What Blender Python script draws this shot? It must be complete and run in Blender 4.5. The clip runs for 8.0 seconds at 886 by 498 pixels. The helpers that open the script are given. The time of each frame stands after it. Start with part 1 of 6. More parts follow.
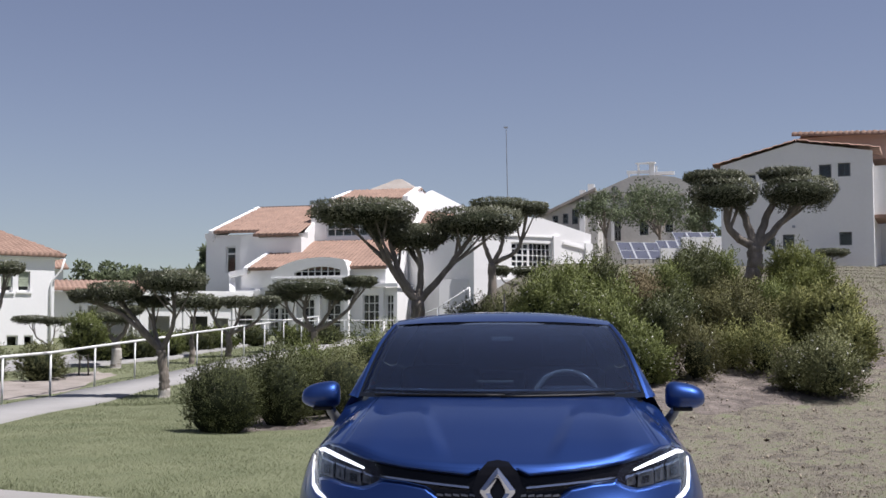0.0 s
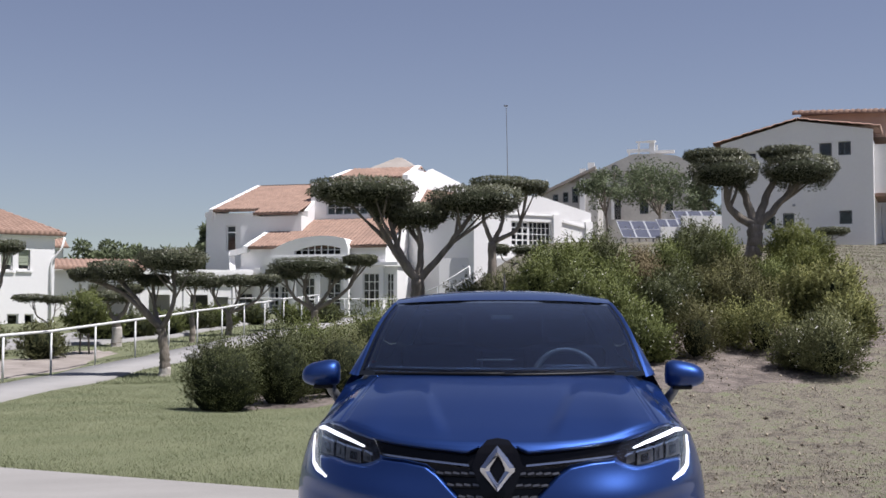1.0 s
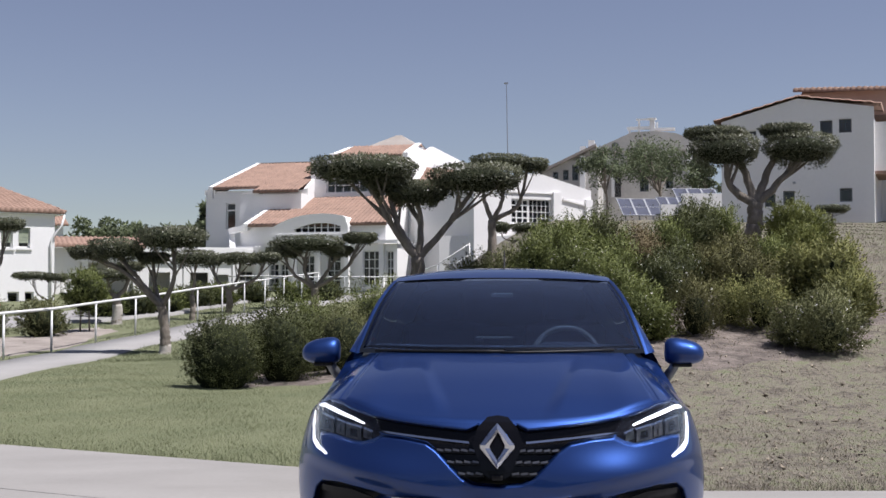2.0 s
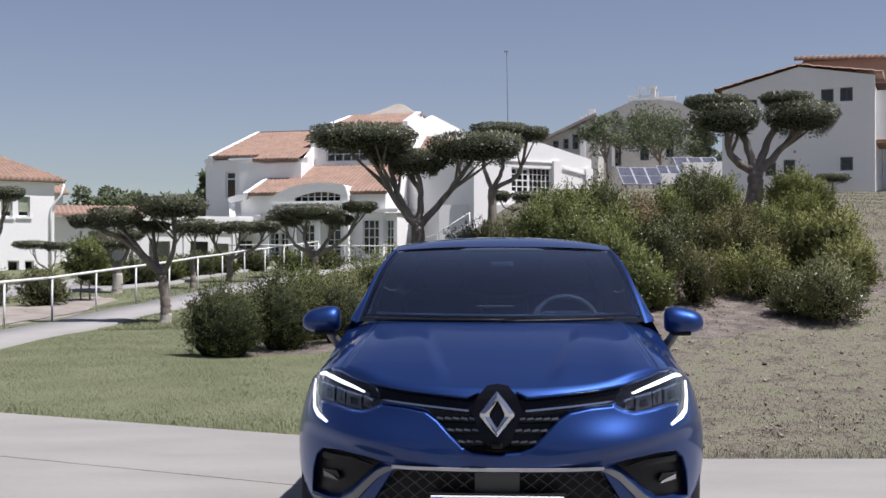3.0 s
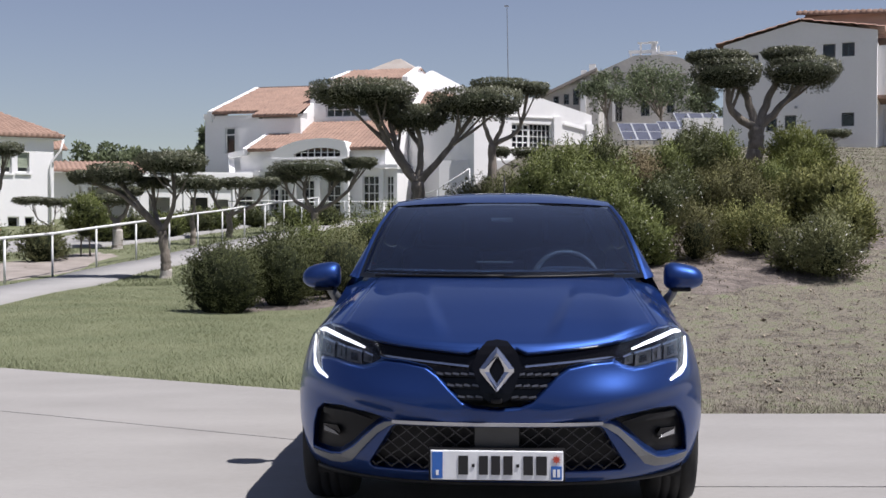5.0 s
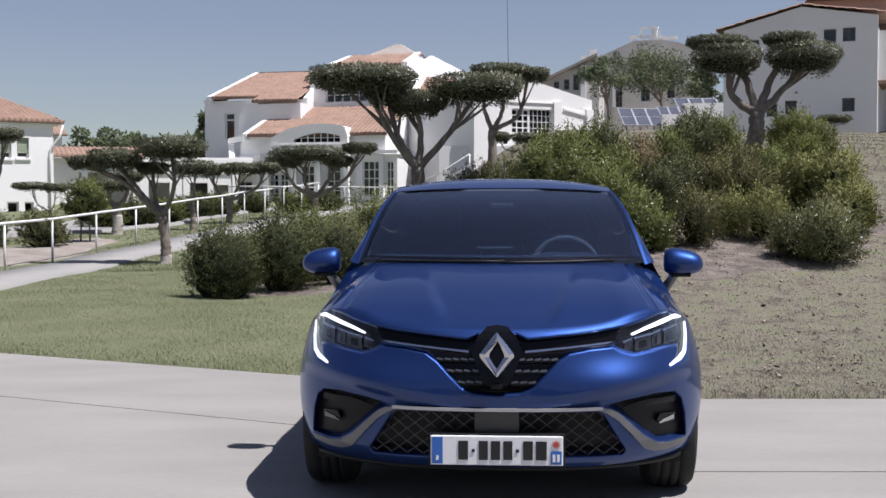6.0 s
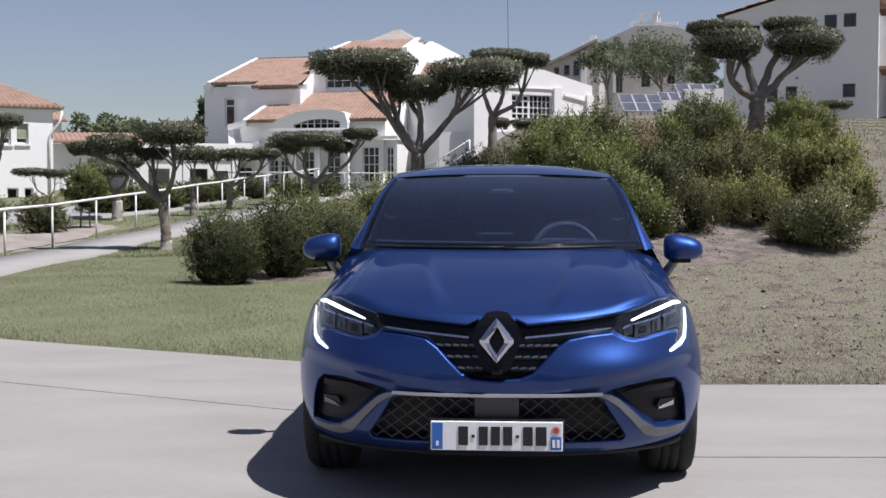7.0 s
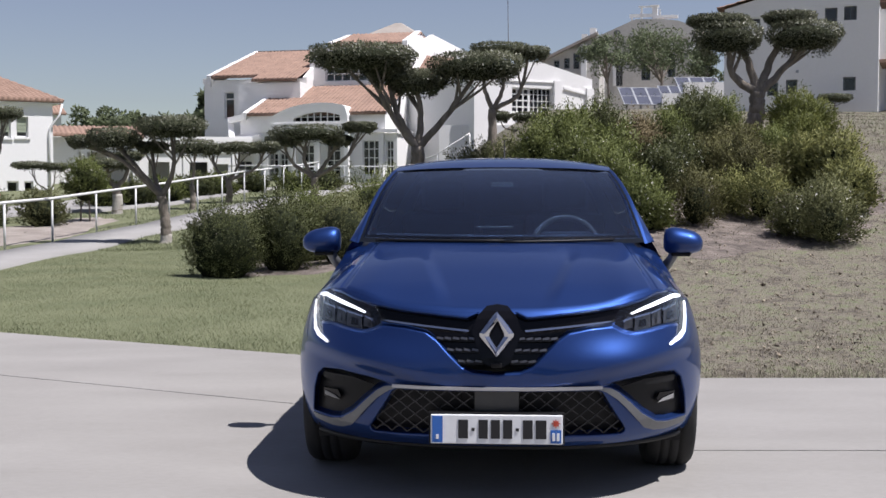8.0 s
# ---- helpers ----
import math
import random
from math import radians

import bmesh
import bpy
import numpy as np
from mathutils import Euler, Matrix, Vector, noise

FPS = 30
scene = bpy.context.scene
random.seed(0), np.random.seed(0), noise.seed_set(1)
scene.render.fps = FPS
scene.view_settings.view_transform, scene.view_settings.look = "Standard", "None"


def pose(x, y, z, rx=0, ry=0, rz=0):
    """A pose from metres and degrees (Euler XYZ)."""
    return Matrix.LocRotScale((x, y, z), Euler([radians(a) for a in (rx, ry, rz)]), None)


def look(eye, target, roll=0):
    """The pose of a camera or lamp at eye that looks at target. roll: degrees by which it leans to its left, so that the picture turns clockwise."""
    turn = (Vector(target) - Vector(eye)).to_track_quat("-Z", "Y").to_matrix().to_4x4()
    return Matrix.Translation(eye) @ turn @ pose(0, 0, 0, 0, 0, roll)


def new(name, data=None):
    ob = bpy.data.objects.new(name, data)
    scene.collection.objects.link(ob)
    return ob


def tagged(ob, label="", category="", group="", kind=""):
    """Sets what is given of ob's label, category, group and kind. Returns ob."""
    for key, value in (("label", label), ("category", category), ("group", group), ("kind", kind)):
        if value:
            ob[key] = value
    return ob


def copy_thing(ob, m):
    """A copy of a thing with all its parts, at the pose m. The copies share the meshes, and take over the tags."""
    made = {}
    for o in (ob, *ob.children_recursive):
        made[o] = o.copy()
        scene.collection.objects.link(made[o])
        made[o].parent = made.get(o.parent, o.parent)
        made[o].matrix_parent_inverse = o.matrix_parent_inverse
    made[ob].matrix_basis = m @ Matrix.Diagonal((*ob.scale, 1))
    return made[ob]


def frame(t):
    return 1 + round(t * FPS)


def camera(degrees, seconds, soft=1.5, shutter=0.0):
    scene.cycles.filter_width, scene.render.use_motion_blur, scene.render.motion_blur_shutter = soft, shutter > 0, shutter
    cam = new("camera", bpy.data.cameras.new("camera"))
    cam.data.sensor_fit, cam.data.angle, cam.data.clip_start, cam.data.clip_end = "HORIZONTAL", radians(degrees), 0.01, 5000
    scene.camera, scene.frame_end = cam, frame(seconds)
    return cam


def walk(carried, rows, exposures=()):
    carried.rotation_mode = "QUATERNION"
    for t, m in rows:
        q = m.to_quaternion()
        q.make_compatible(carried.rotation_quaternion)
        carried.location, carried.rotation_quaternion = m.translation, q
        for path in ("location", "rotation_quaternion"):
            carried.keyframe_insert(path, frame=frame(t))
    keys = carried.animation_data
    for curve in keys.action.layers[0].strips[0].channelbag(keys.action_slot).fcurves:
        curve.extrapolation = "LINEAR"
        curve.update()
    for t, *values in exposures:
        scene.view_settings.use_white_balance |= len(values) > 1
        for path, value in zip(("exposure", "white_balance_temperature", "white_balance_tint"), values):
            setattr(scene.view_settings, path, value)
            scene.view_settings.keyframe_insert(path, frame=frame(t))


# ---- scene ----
EYE = 1.28
cam = camera(39.2, 8.0, soft=1.55)
TILT = [(0.0, 4.15), (0.5, 3.648), (1.0, 3.167), (1.5, 2.707), (3.0, 0.71), (3.5, -0.04), (4.0, -0.586),
        (4.5, -0.962), (6.0, -1.987), (6.5, -2.29), (7.0, -2.635), (7.5, -2.823), (8.0, -2.938)]
walk(cam, [(t, pose(0, 0, EYE, 90 + p, 0, 0)) for t, p in TILT], exposures=[(0.0, 0.50, 6200, 15), (8.0, 0.50, 6200, 15)])

# ---- light: high sun from the side, clear sky ----
SUN = Vector((0.42, -0.17, 0.98)).normalized()
world = bpy.data.worlds.new("world")
scene.world = world
world.use_nodes = True
wn, wl = world.node_tree.nodes, world.node_tree.links
sky = wn.new("ShaderNodeTexSky")
sky.sky_type = "NISHITA"
sky.sun_disc = False
sky.sun_elevation = math.asin(SUN.z)
sky.sun_rotation = math.atan2(SUN.x, SUN.y)
sky.air_density, sky.dust_density, sky.ozone_density = 1.0, 0.35, 1.6
soften = wn.new("ShaderNodeHueSaturation")
soften.inputs["Hue"].default_value = 0.516
soften.inputs["Saturation"].default_value = 0.78
wl.new(sky.outputs[0], soften.inputs["Color"])
wl.new(soften.outputs[0], wn["Background"].inputs[0])
wn["Background"].inputs[1].default_value = 0.055
sun = new("sun", bpy.data.lights.new("sun", "SUN"))
sun.data.energy, sun.data.angle, sun.data.color = 5.0, radians(0.53), (1.0, 0.965, 0.91)
sun.matrix_world = look(SUN * 60, (0, 0, 0))


# ---- materials ----
def material(name, colour, rough=0.7, second=None, scale=4.0, fine=60.0, amount=0.5, bump=0.0, bump_scale=None, metal=0.0,
             island=0.0, piece=0.0, spec=0.5, coat=0.0, stretch=(1, 1, 1), thin=0.0):
    """Principled surface with large stains, fine grain, and relief, in metres."""
    m = bpy.data.materials.new(name)
    m.use_nodes = True
    n, l = m.node_tree.nodes, m.node_tree.links
    p = n["Principled BSDF"]
    second = second or tuple(c * 0.72 for c in colour)
    tc = n.new("ShaderNodeNewGeometry")
    mp = n.new("ShaderNodeMapping")
    mp.inputs["Scale"].default_value = stretch
    l.new(tc.outputs["Position"], mp.inputs["Vector"])
    big, small = n.new("ShaderNodeTexNoise"), n.new("ShaderNodeTexNoise")
    big.inputs["Scale"].default_value, small.inputs["Scale"].default_value = scale, fine
    big.inputs["Detail"].default_value, small.inputs["Detail"].default_value = 5, 3
    l.new(mp.outputs[0], big.inputs["Vector"]), l.new(mp.outputs[0], small.inputs["Vector"])
    add = n.new("ShaderNodeMath")
    add.operation = "ADD"
    half = n.new("ShaderNodeMath")
    half.operation = "MULTIPLY_ADD"
    half.inputs[1].default_value, half.inputs[2].default_value = 0.45, -0.22
    l.new(small.outputs[0], half.inputs[0])
    l.new(big.outputs[0], add.inputs[0]), l.new(half.outputs[0], add.inputs[1])
    last = add.outputs[0]
    if island or piece:
        src = tc.outputs["Random Per Island"] if island else n.new("ShaderNodeObjectInfo").outputs["Random"]
        k = n.new("ShaderNodeMath")
        k.operation = "MULTIPLY_ADD"
        k.inputs[1].default_value, k.inputs[2].default_value = (island or piece), -0.5 * (island or piece)
        l.new(src, k.inputs[0])
        a2 = n.new("ShaderNodeMath")
        a2.operation = "ADD"
        l.new(last, a2.inputs[0]), l.new(k.outputs[0], a2.inputs[1])
        last = a2.outputs[0]
    ramp = n.new("ShaderNodeValToRGB")
    ramp.color_ramp.elements[0].position, ramp.color_ramp.elements[1].position = 0.5 - 0.5 * amount, 0.5 + 0.5 * amount
    ramp.color_ramp.elements[0].color, ramp.color_ramp.elements[1].color = (*second, 1), (*colour, 1)
    l.new(last, ramp.inputs[0])
    l.new(ramp.outputs[0], p.inputs["Base Color"])
    p.inputs["Roughness"].default_value, p.inputs["Metallic"].default_value = rough, metal
    p.inputs["Specular IOR Level"].default_value = spec
    p.inputs["Coat Weight"].default_value = coat
    p.inputs["Coat Roughness"].default_value = 0.03
    if thin:
        glow = n.new("ShaderNodeBsdfTranslucent")
        l.new(ramp.outputs[0], glow.inputs["Color"])
        both = n.new("ShaderNodeMixShader")
        both.inputs[0].default_value = thin
        l.new(p.outputs[0], both.inputs[1]), l.new(glow.outputs[0], both.inputs[2])
        l.new(both.outputs[0], n["Material Output"].inputs["Surface"])
    if bump:
        b = n.new("ShaderNodeBump")
        b.inputs["Distance"].default_value = bump
        b.inputs["Strength"].default_value = 0.8
        grain = n.new("ShaderNodeTexNoise")
        grain.inputs["Scale"].default_value = bump_scale or fine
        grain.inputs["Detail"].default_value = 4
        l.new(mp.outputs[0], grain.inputs["Vector"])
        l.new(grain.outputs[0], b.inputs["Height"])
        l.new(b.outputs[0], p.inputs["Normal"])
    return m


def ground_material(name, lawn_a, lawn_b, dry_a, dry_b, bump):
    """Turf that is green to the west and dries out to straw and bare soil to the east."""
    m = material(name, lawn_a, 0.95, lawn_b, scale=0.9, fine=35, amount=0.6, bump=bump, bump_scale=45, spec=0.15)
    n, l = m.node_tree.nodes, m.node_tree.links
    p, geo = n["Principled BSDF"], n["Geometry"]
    green = next(x for x in n if x.bl_idname == "ShaderNodeValToRGB")
    sep = n.new("ShaderNodeSeparateXYZ")
    l.new(geo.outputs["Position"], sep.inputs[0])
    warp = n.new("ShaderNodeTexNoise")
    warp.inputs["Scale"].default_value, warp.inputs["Detail"].default_value = 1.3, 6
    l.new(geo.outputs["Position"], warp.inputs["Vector"])
    edge = n.new("ShaderNodeMath")
    edge.operation = "MULTIPLY_ADD"
    edge.inputs[1].default_value = 2.4
    l.new(warp.outputs[0], edge.inputs[0]), l.new(sep.outputs["X"], edge.inputs[2])
    mask = n.new("ShaderNodeMapRange")
    mask.inputs["From Min"].default_value, mask.inputs["From Max"].default_value = 0.9, 2.3
    l.new(edge.outputs[0], mask.inputs["Value"])
    patch = n.new("ShaderNodeTexNoise")
    patch.inputs["Scale"].default_value, patch.inputs["Detail"].default_value = 2.6, 8
    patch.inputs["Roughness"].default_value = 0.7
    l.new(geo.outputs["Position"], patch.inputs["Vector"])
    dry = n.new("ShaderNodeValToRGB")
    dry.color_ramp.elements[0].position, dry.color_ramp.elements[1].position = 0.36, 0.52
    dry.color_ramp.elements[0].color, dry.color_ramp.elements[1].color = (*dry_b, 1), (*dry_a, 1)
    weedy = dry.color_ramp.elements.new(0.64)
    weedy.color = (dry_a[0] * 0.80, dry_a[1] * 0.97, dry_a[2] * 0.72, 1)
    clod = n.new("ShaderNodeTexNoise")
    clod.inputs["Scale"].default_value, clod.inputs["Detail"].default_value = 17.0, 5
    l.new(geo.outputs["Position"], clod.inputs["Vector"])
    rough_sum = n.new("ShaderNodeMath")
    rough_sum.operation = "MULTIPLY_ADD"
    rough_sum.inputs[1].default_value = 0.75
    l.new(clod.outputs[0], rough_sum.inputs[0]), l.new(patch.outputs[0], rough_sum.inputs[2])
    back = n.new("ShaderNodeMath")
    back.operation = "SUBTRACT"
    back.inputs[1].default_value = 0.375
    l.new(rough_sum.outputs[0], back.inputs[0])
    l.new(back.outputs[0], dry.inputs[0])
    mix = n.new("ShaderNodeMix")
    mix.data_type = "RGBA"
    l.new(mask.outputs[0], mix.inputs["Factor"])
    l.new(green.outputs[0], mix.inputs[6]), l.new(dry.outputs[0], mix.inputs[7])
    l.new(mix.outputs[2], p.inputs["Base Color"])
    return m


def glass_material(name, tint, rough=0.0):
    m = bpy.data.materials.new(name)
    m.use_nodes = True
    p = m.node_tree.nodes["Principled BSDF"]
    p.inputs["Base Color"].default_value = (*tint, 1)
    p.inputs["Transmission Weight"].default_value = 1.0
    p.inputs["Roughness"].default_value = rough
    p.inputs["IOR"].default_value = 1.5
    return m


WHITE = material("white_render", (0.83, 0.82, 0.81), 0.85, (0.75, 0.74, 0.73), scale=0.35, fine=9, amount=0.7, bump=0.006, bump_scale=25)
WEATHERED = material("weathered_render", (0.60, 0.575, 0.54), 0.9, (0.40, 0.38, 0.355), scale=0.5, fine=6, amount=0.6, bump=0.006, bump_scale=20)
TILE = material("clay_tile", (0.30, 0.195, 0.146), 0.9, (0.20, 0.128, 0.096), scale=1.6, fine=14, amount=0.55, bump=0.01, bump_scale=20)
TILE_PALE = material("weathered_tile", (0.36, 0.325, 0.29), 0.9, (0.24, 0.21, 0.185), scale=1.2, fine=12, amount=0.6)
FRAME_WHITE = material("white_paint", (0.78, 0.78, 0.77), 0.5, (0.68, 0.68, 0.66), scale=2, fine=30)
FRAME_GREY = material("grey_frame_paint", (0.13, 0.14, 0.15), 0.5, (0.08, 0.085, 0.09), scale=3, fine=30)
SHUTTER = material("sage_shutter", (0.36, 0.40, 0.30), 0.7, (0.27, 0.31, 0.23), scale=2, fine=20)
PANE = glass_material("window_glass", (0.45, 0.5, 0.53))
# near-black behind windows: the gloom indoors is painted into the colour
ROOM_SHADE = material("interior_shade", (0.035, 0.034, 0.032), 0.9, (0.02, 0.02, 0.018), scale=1)
CONCRETE = material("pale_concrete", (0.28, 0.268, 0.252), 0.85, (0.205, 0.195, 0.182), scale=1.3, fine=34, amount=0.62, bump=0.003, bump_scale=90, stretch=(0.55, 1.3, 1))
PATH = material("path_concrete", (0.29, 0.28, 0.27), 0.88, (0.225, 0.22, 0.21), scale=1.1, fine=30, amount=0.7, bump=0.003, bump_scale=70)
TURF = ground_material("turf", (0.175, 0.185, 0.11), (0.105, 0.117, 0.064), (0.185, 0.165, 0.132), (0.098, 0.086, 0.070), 0.03)
BLADE = ground_material("grass_blade", (0.265, 0.28, 0.17), (0.155, 0.175, 0.095), (0.275, 0.255, 0.19), (0.12, 0.105, 0.08), 0.0)
SOIL = material("bare_soil", (0.18, 0.15, 0.13), 0.95, (0.065, 0.053, 0.045), scale=3.5, fine=16, amount=0.36, bump=0.05, bump_scale=14)
SOIL_PALE = material("dusty_soil", (0.31, 0.275, 0.245), 0.95, (0.17, 0.145, 0.125), scale=1.5, fine=20, amount=0.6, bump=0.02, bump_scale=20)
BARK = material("olive_bark", (0.28, 0.24, 0.20), 0.95, (0.085, 0.073, 0.06), scale=7, fine=45, amount=0.6, bump=0.02, bump_scale=28, stretch=(1, 1, 0.35))
LIMEWASH = material("limewashed_bark", (0.50, 0.47, 0.43), 0.95, (0.28, 0.25, 0.22), scale=8, fine=40, amount=0.7, bump=0.015, bump_scale=25)
LEAF = material("olive_leaf", (0.165, 0.170, 0.105), 0.40, (0.048, 0.054, 0.032), scale=3, fine=30, amount=0.9, island=0.7, spec=0.35, thin=0.28)
# near-black for the cores: the shade between leaves is put into the colour
SHADE_CORE = material("foliage_shade", (0.022, 0.027, 0.013), 0.9, (0.012, 0.015, 0.007), scale=9, fine=40, spec=0.1)
SHRUB = material("shrub_leaf", (0.19, 0.215, 0.072), 0.5, (0.046, 0.058, 0.019), scale=2.2, fine=25, amount=0.9, island=0.7, spec=0.14, thin=0.28)
SHRUB_DARK = material("dark_shrub_leaf", (0.122, 0.134, 0.058), 0.5, (0.032, 0.039, 0.016), scale=2.2, fine=25, amount=0.9, island=0.7, spec=0.14, thin=0.28)
SHRUB_GREY = material("grey_shrub_leaf", (0.205, 0.21, 0.098), 0.6, (0.05, 0.056, 0.024), scale=2.2, fine=25, amount=0.9, island=0.7, spec=0.14, thin=0.28)
SHRUB_LIME = material("lime_shrub_leaf", (0.19, 0.205, 0.06), 0.5, (0.05, 0.06, 0.018), scale=2.2, fine=25, amount=0.9, island=0.7, spec=0.14, thin=0.30)
SHRUB_OLIVE = material("olive_shrub_leaf", (0.17, 0.165, 0.07), 0.55, (0.045, 0.044, 0.02), scale=2.2, fine=25, amount=0.9, island=0.7, spec=0.14, thin=0.28)
SHRUB_GOLD = material("golden_shrub_leaf", (0.28, 0.28, 0.105), 0.55, (0.08, 0.09, 0.032), scale=2.0, fine=25, amount=0.9, island=0.8, spec=0.14, thin=0.28)
SHRUB_DRY = material("dry_shrub_leaf", (0.215, 0.175, 0.10), 0.7, (0.085, 0.066, 0.036), scale=2.2, fine=25, amount=0.9, island=0.7, spec=0.12, thin=0.25)
FAR_LEAF = material("far_leaf", (0.18, 0.215, 0.115), 0.7, (0.075, 0.088, 0.055), scale=0.8, fine=6, amount=0.9, island=0.6, spec=0.2, thin=0.28)
PETAL = material("white_petal", (0.75, 0.74, 0.68), 0.6, (0.6, 0.58, 0.5), island=0.4)
PETAL_RED = material("red_petal", (0.45, 0.03, 0.03), 0.6, (0.28, 0.02, 0.02), island=0.4)
RAIL = material("white_rail_paint", (0.76, 0.76, 0.75), 0.45, (0.62, 0.61, 0.6), scale=3, fine=40)
PANEL_BLUE = material("solar_cell", (0.075, 0.082, 0.115), 0.7, (0.055, 0.06, 0.085), scale=2, spec=0.15)
STEEL = material("galvanised_steel", (0.35, 0.36, 0.38), 0.45, (0.25, 0.26, 0.28), metal=0.7)


# ---- building blocks ----
def thing(name, label, category, at=(0, 0, 0), turn=0.0, group="", kind=""):
    ob = new(name)
    ob.matrix_basis = pose(*at, 0, 0, turn)
    ob.empty_display_size = 0.2
    return tagged(ob, label, category, group, kind)


def part(name, bm, mat, parent=None, label="", smooth=False):
    if isinstance(bm, bpy.types.Mesh):
        me = bm
    else:
        me = bpy.data.meshes.new(name)
        bm.to_mesh(me)
        bm.free()
    if smooth:
        me.shade_smooth()
    if not me.materials:
        me.materials.append(mat)
    ob = new(name, me)
    ob.parent = parent
    return tagged(ob, label)


def box(bm, x0, x1, y0, y1, z0, z1, bevel=0.0):
    r = bmesh.ops.create_cube(bm, size=1.0, matrix=Matrix.LocRotScale(((x0 + x1) / 2, (y0 + y1) / 2, (z0 + z1) / 2), None, (x1 - x0, y1 - y0, z1 - z0)))
    if bevel:
        es = list({e for v in r["verts"] for e in v.link_edges})
        bmesh.ops.bevel(bm, geom=es, offset=bevel, segments=2, affect="EDGES", profile=0.5)
    return bm


def boxes(*rows, bevel=0.0):
    bm = bmesh.new()
    for r in rows:
        box(bm, *r, bevel=bevel)
    return bm


def prism(outline, depth0, depth1):
    """A solid from an outline in x and z, between two depths in y."""
    bm = bmesh.new()
    a = [bm.verts.new((x, depth0, z)) for x, z in outline]
    b = [bm.verts.new((x, depth1, z)) for x, z in outline]
    n = len(outline)
    bm.faces.new(a)
    bm.faces.new(b[::-1])
    for i in range(n):
        j = (i + 1) % n
        bm.faces.new((a[j], a[i], b[i], b[j]))
    bmesh.ops.recalc_face_normals(bm, faces=bm.faces)
    return bm


def array_mesh(name, verts, faces, smooth=False):
    """A mesh from numpy arrays: vertices n x 3, faces n x k."""
    me = bpy.data.meshes.new(name)
    verts, faces = np.asarray(verts, np.float32), np.asarray(faces, np.int32)
    k = faces.shape[1]
    me.vertices.add(len(verts))
    me.vertices.foreach_set("co", verts.ravel())
    me.loops.add(faces.size)
    me.loops.foreach_set("vertex_index", faces.ravel())
    me.polygons.add(len(faces))
    me.polygons.foreach_set("loop_start", np.arange(0, faces.size, k, dtype=np.int32))
    me.update(calc_edges=True)
    me.validate()
    if smooth:
        me.shade_smooth()
    return me


def sheet(name, grid, smooth=True, flip=False):
    """A mesh from a grid of points, rows x columns x 3."""
    r, c = grid.shape[:2]
    i = np.arange(r * c).reshape(r, c)
    f = np.stack([i[:-1, :-1], i[:-1, 1:], i[1:, 1:], i[1:, :-1]], -1).reshape(-1, 4)
    return array_mesh(name, grid.reshape(-1, 3), f[:, ::-1] if flip else f, smooth)


def tube(bm, points, radii, sides=8):
    """A tapered tube along a line of points, closed at the ends."""
    rings = []
    pts = [Vector(p) for p in points]
    side = None
    for i, p in enumerate(pts):
        d = (pts[min(i + 1, len(pts) - 1)] - pts[max(i - 1, 0)]).normalized()
        if side is None:
            side = d.orthogonal().normalized()
        side = (side - d * side.dot(d)).normalized()
        up = d.cross(side)
        rings.append([bm.verts.new(p + (side * math.cos(a) + up * math.sin(a)) * radii[i])
                      for a in (2 * math.pi * k / sides for k in range(sides))])
    for a, b in zip(rings, rings[1:]):
        for k in range(sides):
            bm.faces.new((a[k], a[(k + 1) % sides], b[(k + 1) % sides], b[k]))
    bm.faces.new(rings[0][::-1])
    bm.faces.new(rings[-1])
    return bm


def smooth_line(points, steps=6):
    """Catmull-Rom through points; any dimension."""
    p = [np.array(q, float) for q in points]
    p = [2 * p[0] - p[1]] + p + [2 * p[-1] - p[-2]]
    out = []
    for i in range(1, len(p) - 2):
        for k in range(steps):
            t = k / steps
            out.append(0.5 * (2 * p[i] + (p[i + 1] - p[i - 1]) * t + (2 * p[i - 1] - 5 * p[i] + 4 * p[i + 1] - p[i + 2]) * t * t
                              + (3 * p[i] - p[i - 1] - 3 * p[i + 1] + p[i + 2]) * t ** 3))
    out.append(p[-2])
    return out


def curve(*knots):
    """A smooth function through (value, result) knots."""
    line = np.array(smooth_line(knots, 10))
    return lambda v: np.interp(v, line[:, 0], line[:, 1])


def side_prism(outline, x0, x1):
    """A solid from an outline in y and z, between two places in x."""
    bm = prism(outline, x0, x1)
    bmesh.ops.transform(bm, matrix=Matrix(((0, 1, 0, 0), (1, 0, 0, 0), (0, 0, 1, 0), (0, 0, 0, 1))), verts=bm.verts)
    bmesh.ops.recalc_face_normals(bm, faces=bm.faces)
    return bm


# ---- the ground: flat by the car, rising gently to the west and as a bank to the east ----
def ease(v):
    v = min(1.0, max(0.0, v))
    return v * v * (3 - 2 * v)


def pad_edge(x):
    """How far the concrete reaches, along x."""
    return 8.22 + (0.52 * (1.1 - x) if x < 1.1 else 0.0)


def ground_z(x, y):
    west = 0.036 * (math.sqrt((max(y, 0) - 26) ** 2 + 16) + (max(y, 0) - 26)) / 2 - 0.02
    west = max(0.0, min(west, 2.2))
    y1 = max(y, 0)
    if y1 < 28:
        east = 2.45 * ease((y1 - 11.5) / 19.5) * 1.04
    else:
        east = 2.42 + 0.078 * (y1 - 28)
    east = min(east, 4.9 + 0.01 * max(0, y1 - 60))
    w = ease((x + 2.2) / (4.6 + 0.07 * max(y1 - 15, 0)))
    far = ease((y1 - 90) / 200)
    return (west * (1 - w) + east * w) * (1 - far) + 2.0 * far + 0.02 * (1 - ease((9 - y1) / 2)) * math.sin(x * 1.7 + y * 0.9)


